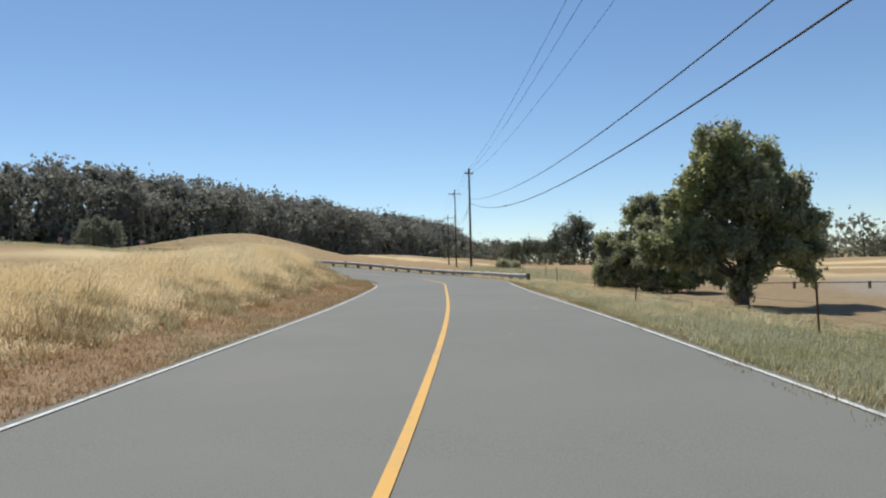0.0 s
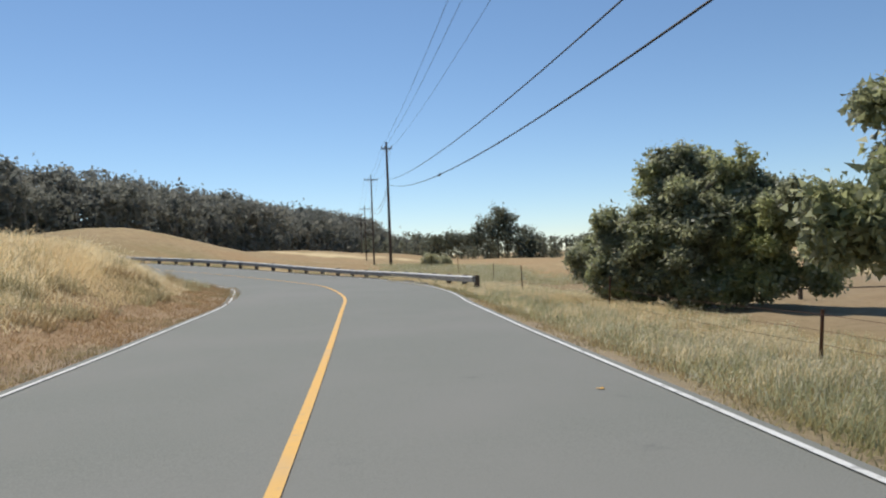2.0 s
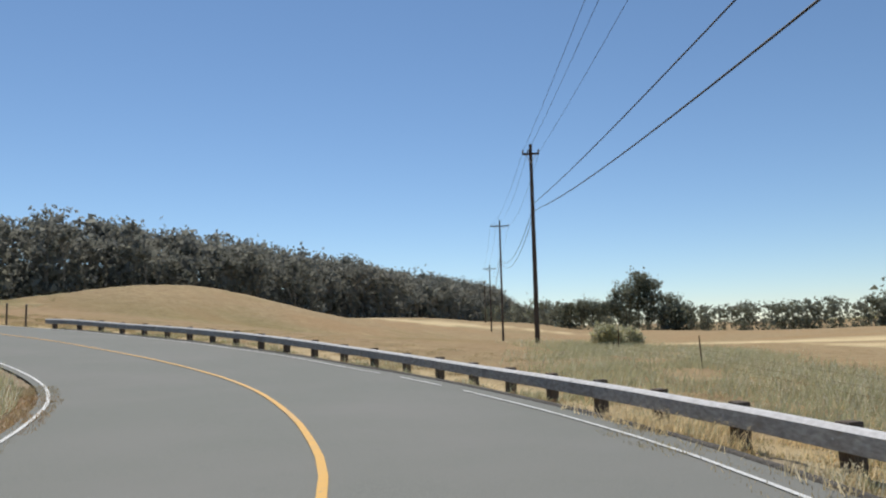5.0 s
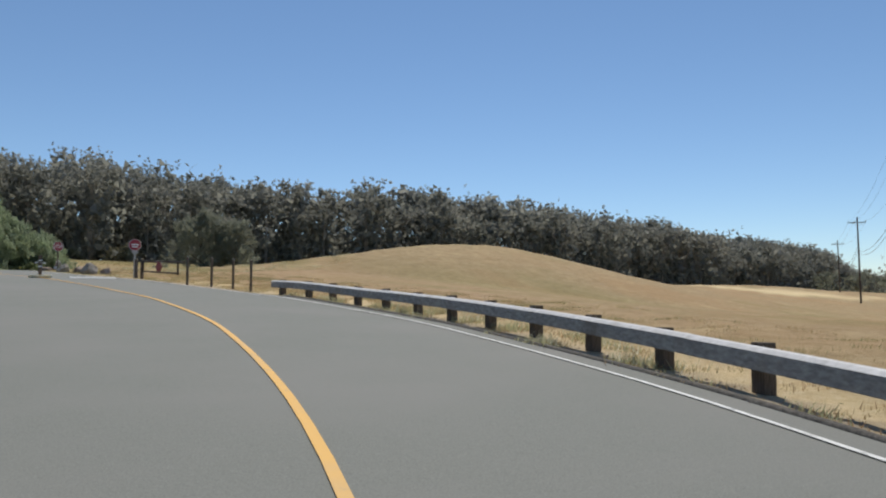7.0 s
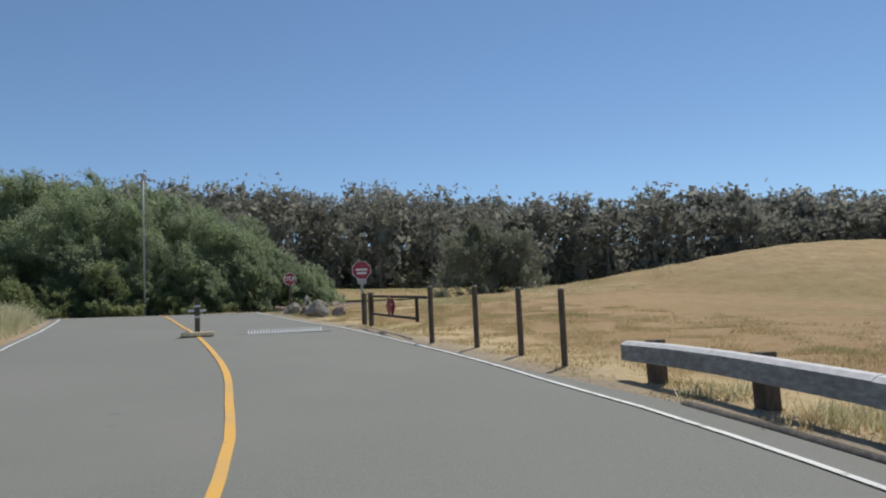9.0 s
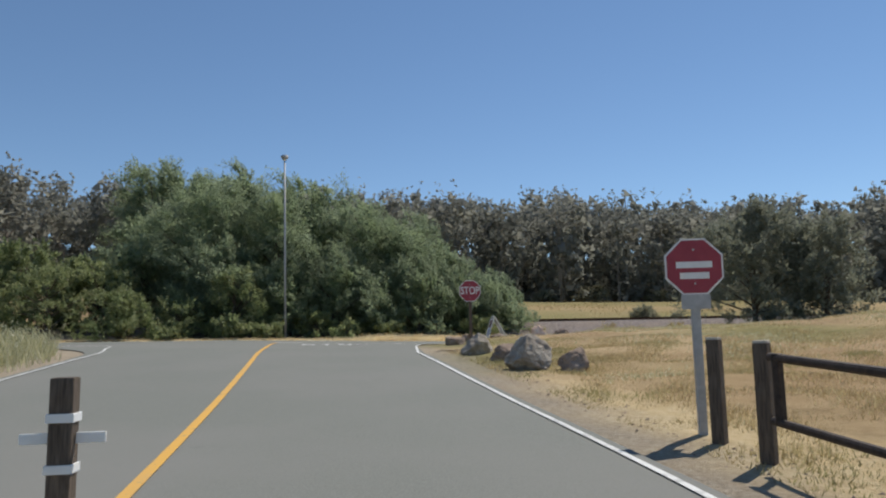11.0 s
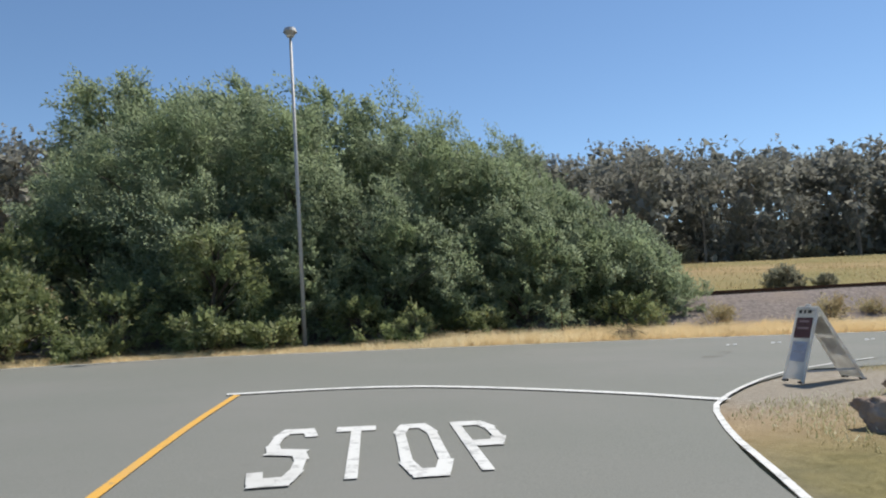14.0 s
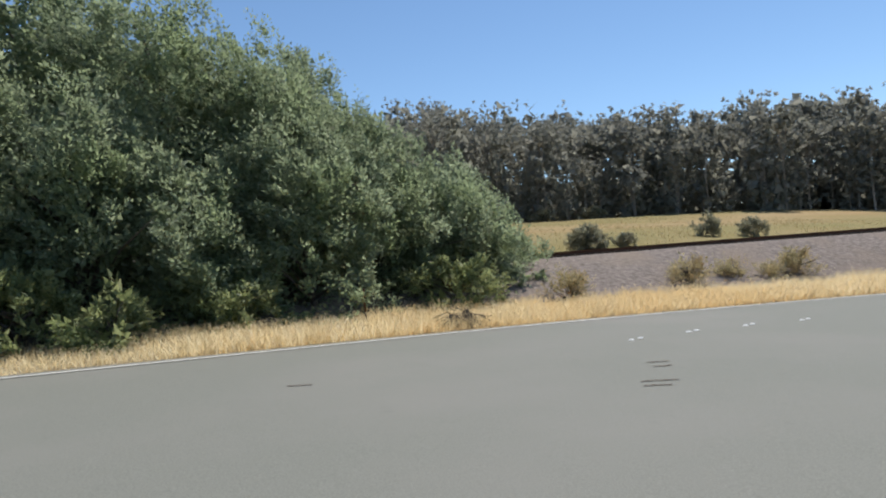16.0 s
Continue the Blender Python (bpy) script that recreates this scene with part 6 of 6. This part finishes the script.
a = a[g.random(len(a)) > 0.45 * smooth01((a[:, 1] - 24) / 12)]
scatter_grass("green_verge_grass", a, 0.12 + 0.08 * smooth01((nearest(a[:, 0], a[:, 1])[1] - 4.4) / 0.8), 0.010, GREENISH, "half-green verge grass with seed heads", g, heads=0.5)
a = along_road(g, 110000, station(y=22.0), station(y=64.0), 4.6, 10.0, 0.2)
scatter_grass("pale_verge_grass", a, 0.22, 0.009, STRAW, "pale dry verge grass with seed heads", g, heads=0.6)
a = along_road(g, 40000, station(y=64.0), y84, 5.4, 14.0, 0.2)
a = a[(a[:, 1] < 92)]
scatter_grass("field_grass", a, 0.08, 0.008, TAN_GRASS, "dry grass behind the guardrail", g)
a = along_road(g, 100000, station(x=-22.0), station(x=-56.0), 5.0, 13.0, -0.2)
scatter_grass("short_dry_grass", a, 0.07, 0.008, TAN_GRASS, "short dry grass round the posts and boulders", g)
a = np.stack([g.uniform(-4, 14, 150000), g.uniform(60, 106, 150000)], 1)
a = a[g.random(len(a)) < smooth01((a[:, 0] + 3) / 6) * smooth01((13 - a[:, 0]) / 5) * smooth01((a[:, 1] - 60) / 6) * smooth01((106 - a[:, 1]) / 12)]
a = a[np.sin(a[:, 0] * 0.8 + 1.5 * np.sin(a[:, 1] * 0.35)) * np.sin(a[:, 1] * 0.5 + 0.8) > g.uniform(-0.9, 0.9, len(a))]
a = a[nearest(a[:, 0], a[:, 1])[1] > 7.5]
scatter_grass("roadside_weeds", a, 0.34, 0.011, GREENISH, "tall grey-green weeds behind the guardrail near the power pole", g, heads=0.4)
a = along_road(g, 70000, station(x=-22.0), station(x=-56.0), 5.4, 16.0, 0.2)
scatter_grass("pale_field_grass", a, 0.11, 0.009, TAN_GRASS, "pale dry grass in the field round the barrier posts", g, 0.9, 0.4)
a = np.stack([g.uniform(-214, -92, 26000), g.uniform(112, 270, 26000)], 1)
a = a[np.sin(a[:, 0] * 0.16 + 1.2 * np.sin(a[:, 1] * 0.09)) * np.sin(a[:, 1] * 0.13) > g.uniform(-0.8, 0.8, len(a))]
scatter_grass("meadow_grass", a, 0.38, 0.06, TAN_GRASS, "pale tufted grass in the meadow beyond the railway", g)
a = along_road(g, 22000, station(y=55.0), station(y=86.0), 4.95, 6.9, 0.4)
scatter_grass("rail_side_weeds", a, 0.2, 0.011, GREENISH, "half-green weeds and dry stalks along the guardrail posts", g, heads=0.5)
a = along_road(g, 20000, station(y=55.0), station(y=86.0), 4.9, 7.5, 0.0)
scatter_grass("rail_side_grass", a, 0.1, 0.009, RUST_GRASS, "short brown grass under the guardrail", g)
clods, faces = [], []
for x, y in np.concatenate([along_road(g, 700, station(y=55.0), station(x=-50.0), 4.75, 5.6), along_road(g, 300, y0, station(y=50.0), -5.4, -4.6), along_road(g, 160, station(x=-50.0), station(x=-56.0), 4.7, 5.6)]):
    z, w, n0 = gz(x, y), g.uniform(0.008, 0.03), len(clods)
    for dx, dy, dz in ((1, 0, 0), (-0.5, 0.8, 0), (-0.5, -0.8, 0), (0.1, 0.1, 0.9)):
        clods.append((x + w * (dx + g.normal() * 0.25), y + w * (dy + g.normal() * 0.25), z + w * dz * g.uniform(0.6, 1.1) - 0.004))
    faces += [(n0, n0 + 1, n0 + 3), (n0 + 1, n0 + 2, n0 + 3), (n0 + 2, n0, n0 + 3)]
tagged(new("verge_stones", mesh_of("verge_stones", clods, faces, STONE_RED)), "small stones and broken asphalt along the road edge", "stones", kind="stuff")
a = along_road(g, 30000, station(y=64.0), station(x=-56.0), -12.0, -4.8)
scatter_grass("inner_verge_grass", a, 0.36, 0.012, GREENISH, "dry grass on the inside of the bend", g)
a = np.stack([g.uniform(-69, -50, 60000), g.uniform(76, 89.5, 60000)], 1)
left_verge = np.vstack([edge_l[-12:], fil_l[1:]])
off = beside(left_verge, a[:, 0], a[:, 1])
a = a[(off < -0.7) & (off > -7.0) & (np.sin(a[:, 0] * 1.1) * np.sin(a[:, 1] * 0.9 + np.sin(a[:, 0] * 0.7)) > g.uniform(-1.3, 0.4, len(a)))]
scatter_grass("mouth_weeds", a, 0.55, 0.012, GREENISH, "tall half-green weeds beside the road mouth", g, heads=0.5)
yy = g.uniform(76, 140, 90000)
a = np.stack([far_edge(yy) - 0.5 - g.uniform(0, 1, 90000) ** 1.3 * 4.6, yy], 1)
scatter_grass("far_verge_grass", a, 0.15 + 0.2 * smooth01((a[:, 1] - 101) / 6), 0.010, STRAW, "dry golden grass between the road and the thicket", g, 0.9, 0.4)
yy = g.uniform(97, 125, 90000)
a = np.stack([g.uniform(-65, -46, 90000), yy], 1)
_, dd, al = nearest(a[:, 0], a[:, 1])
a = a[(a[:, 0] - near_edge(a[:, 1]) > 1.2) & (np.sin(a[:, 0] * 0.9) * np.sin(a[:, 1] * 1.1 + np.sin(a[:, 0])) > g.uniform(-1, 0.3, len(a))) & ((np.abs(dd) > 6.2) | (np.abs(al) > 1.5)) & (np.hypot(a[:, 0] + 66.5, a[:, 1] - 100) > 5.5) & (np.hypot(a[:, 0] + 63.8, a[:, 1] - 105.4) > 2.7 + 0.4 * g.normal(size=len(a)))]
scatter_grass("corner_grass", a, 0.055, 0.009, TAN_GRASS, "sparse short dry grass on the corner", g)
a = a[(np.sin(a[:, 0] * 0.55 + 1) * np.sin(a[:, 1] * 0.65 + np.sin(a[:, 0] * 0.4)) > g.uniform(-0.2, 0.5, len(a)))] + g.normal(size=(1, 2)) * 0.2
scatter_grass("corner_weeds", a, 0.09, 0.010, GREENISH, "half-green weed tufts round the boulders on the corner", g, heads=0.4)
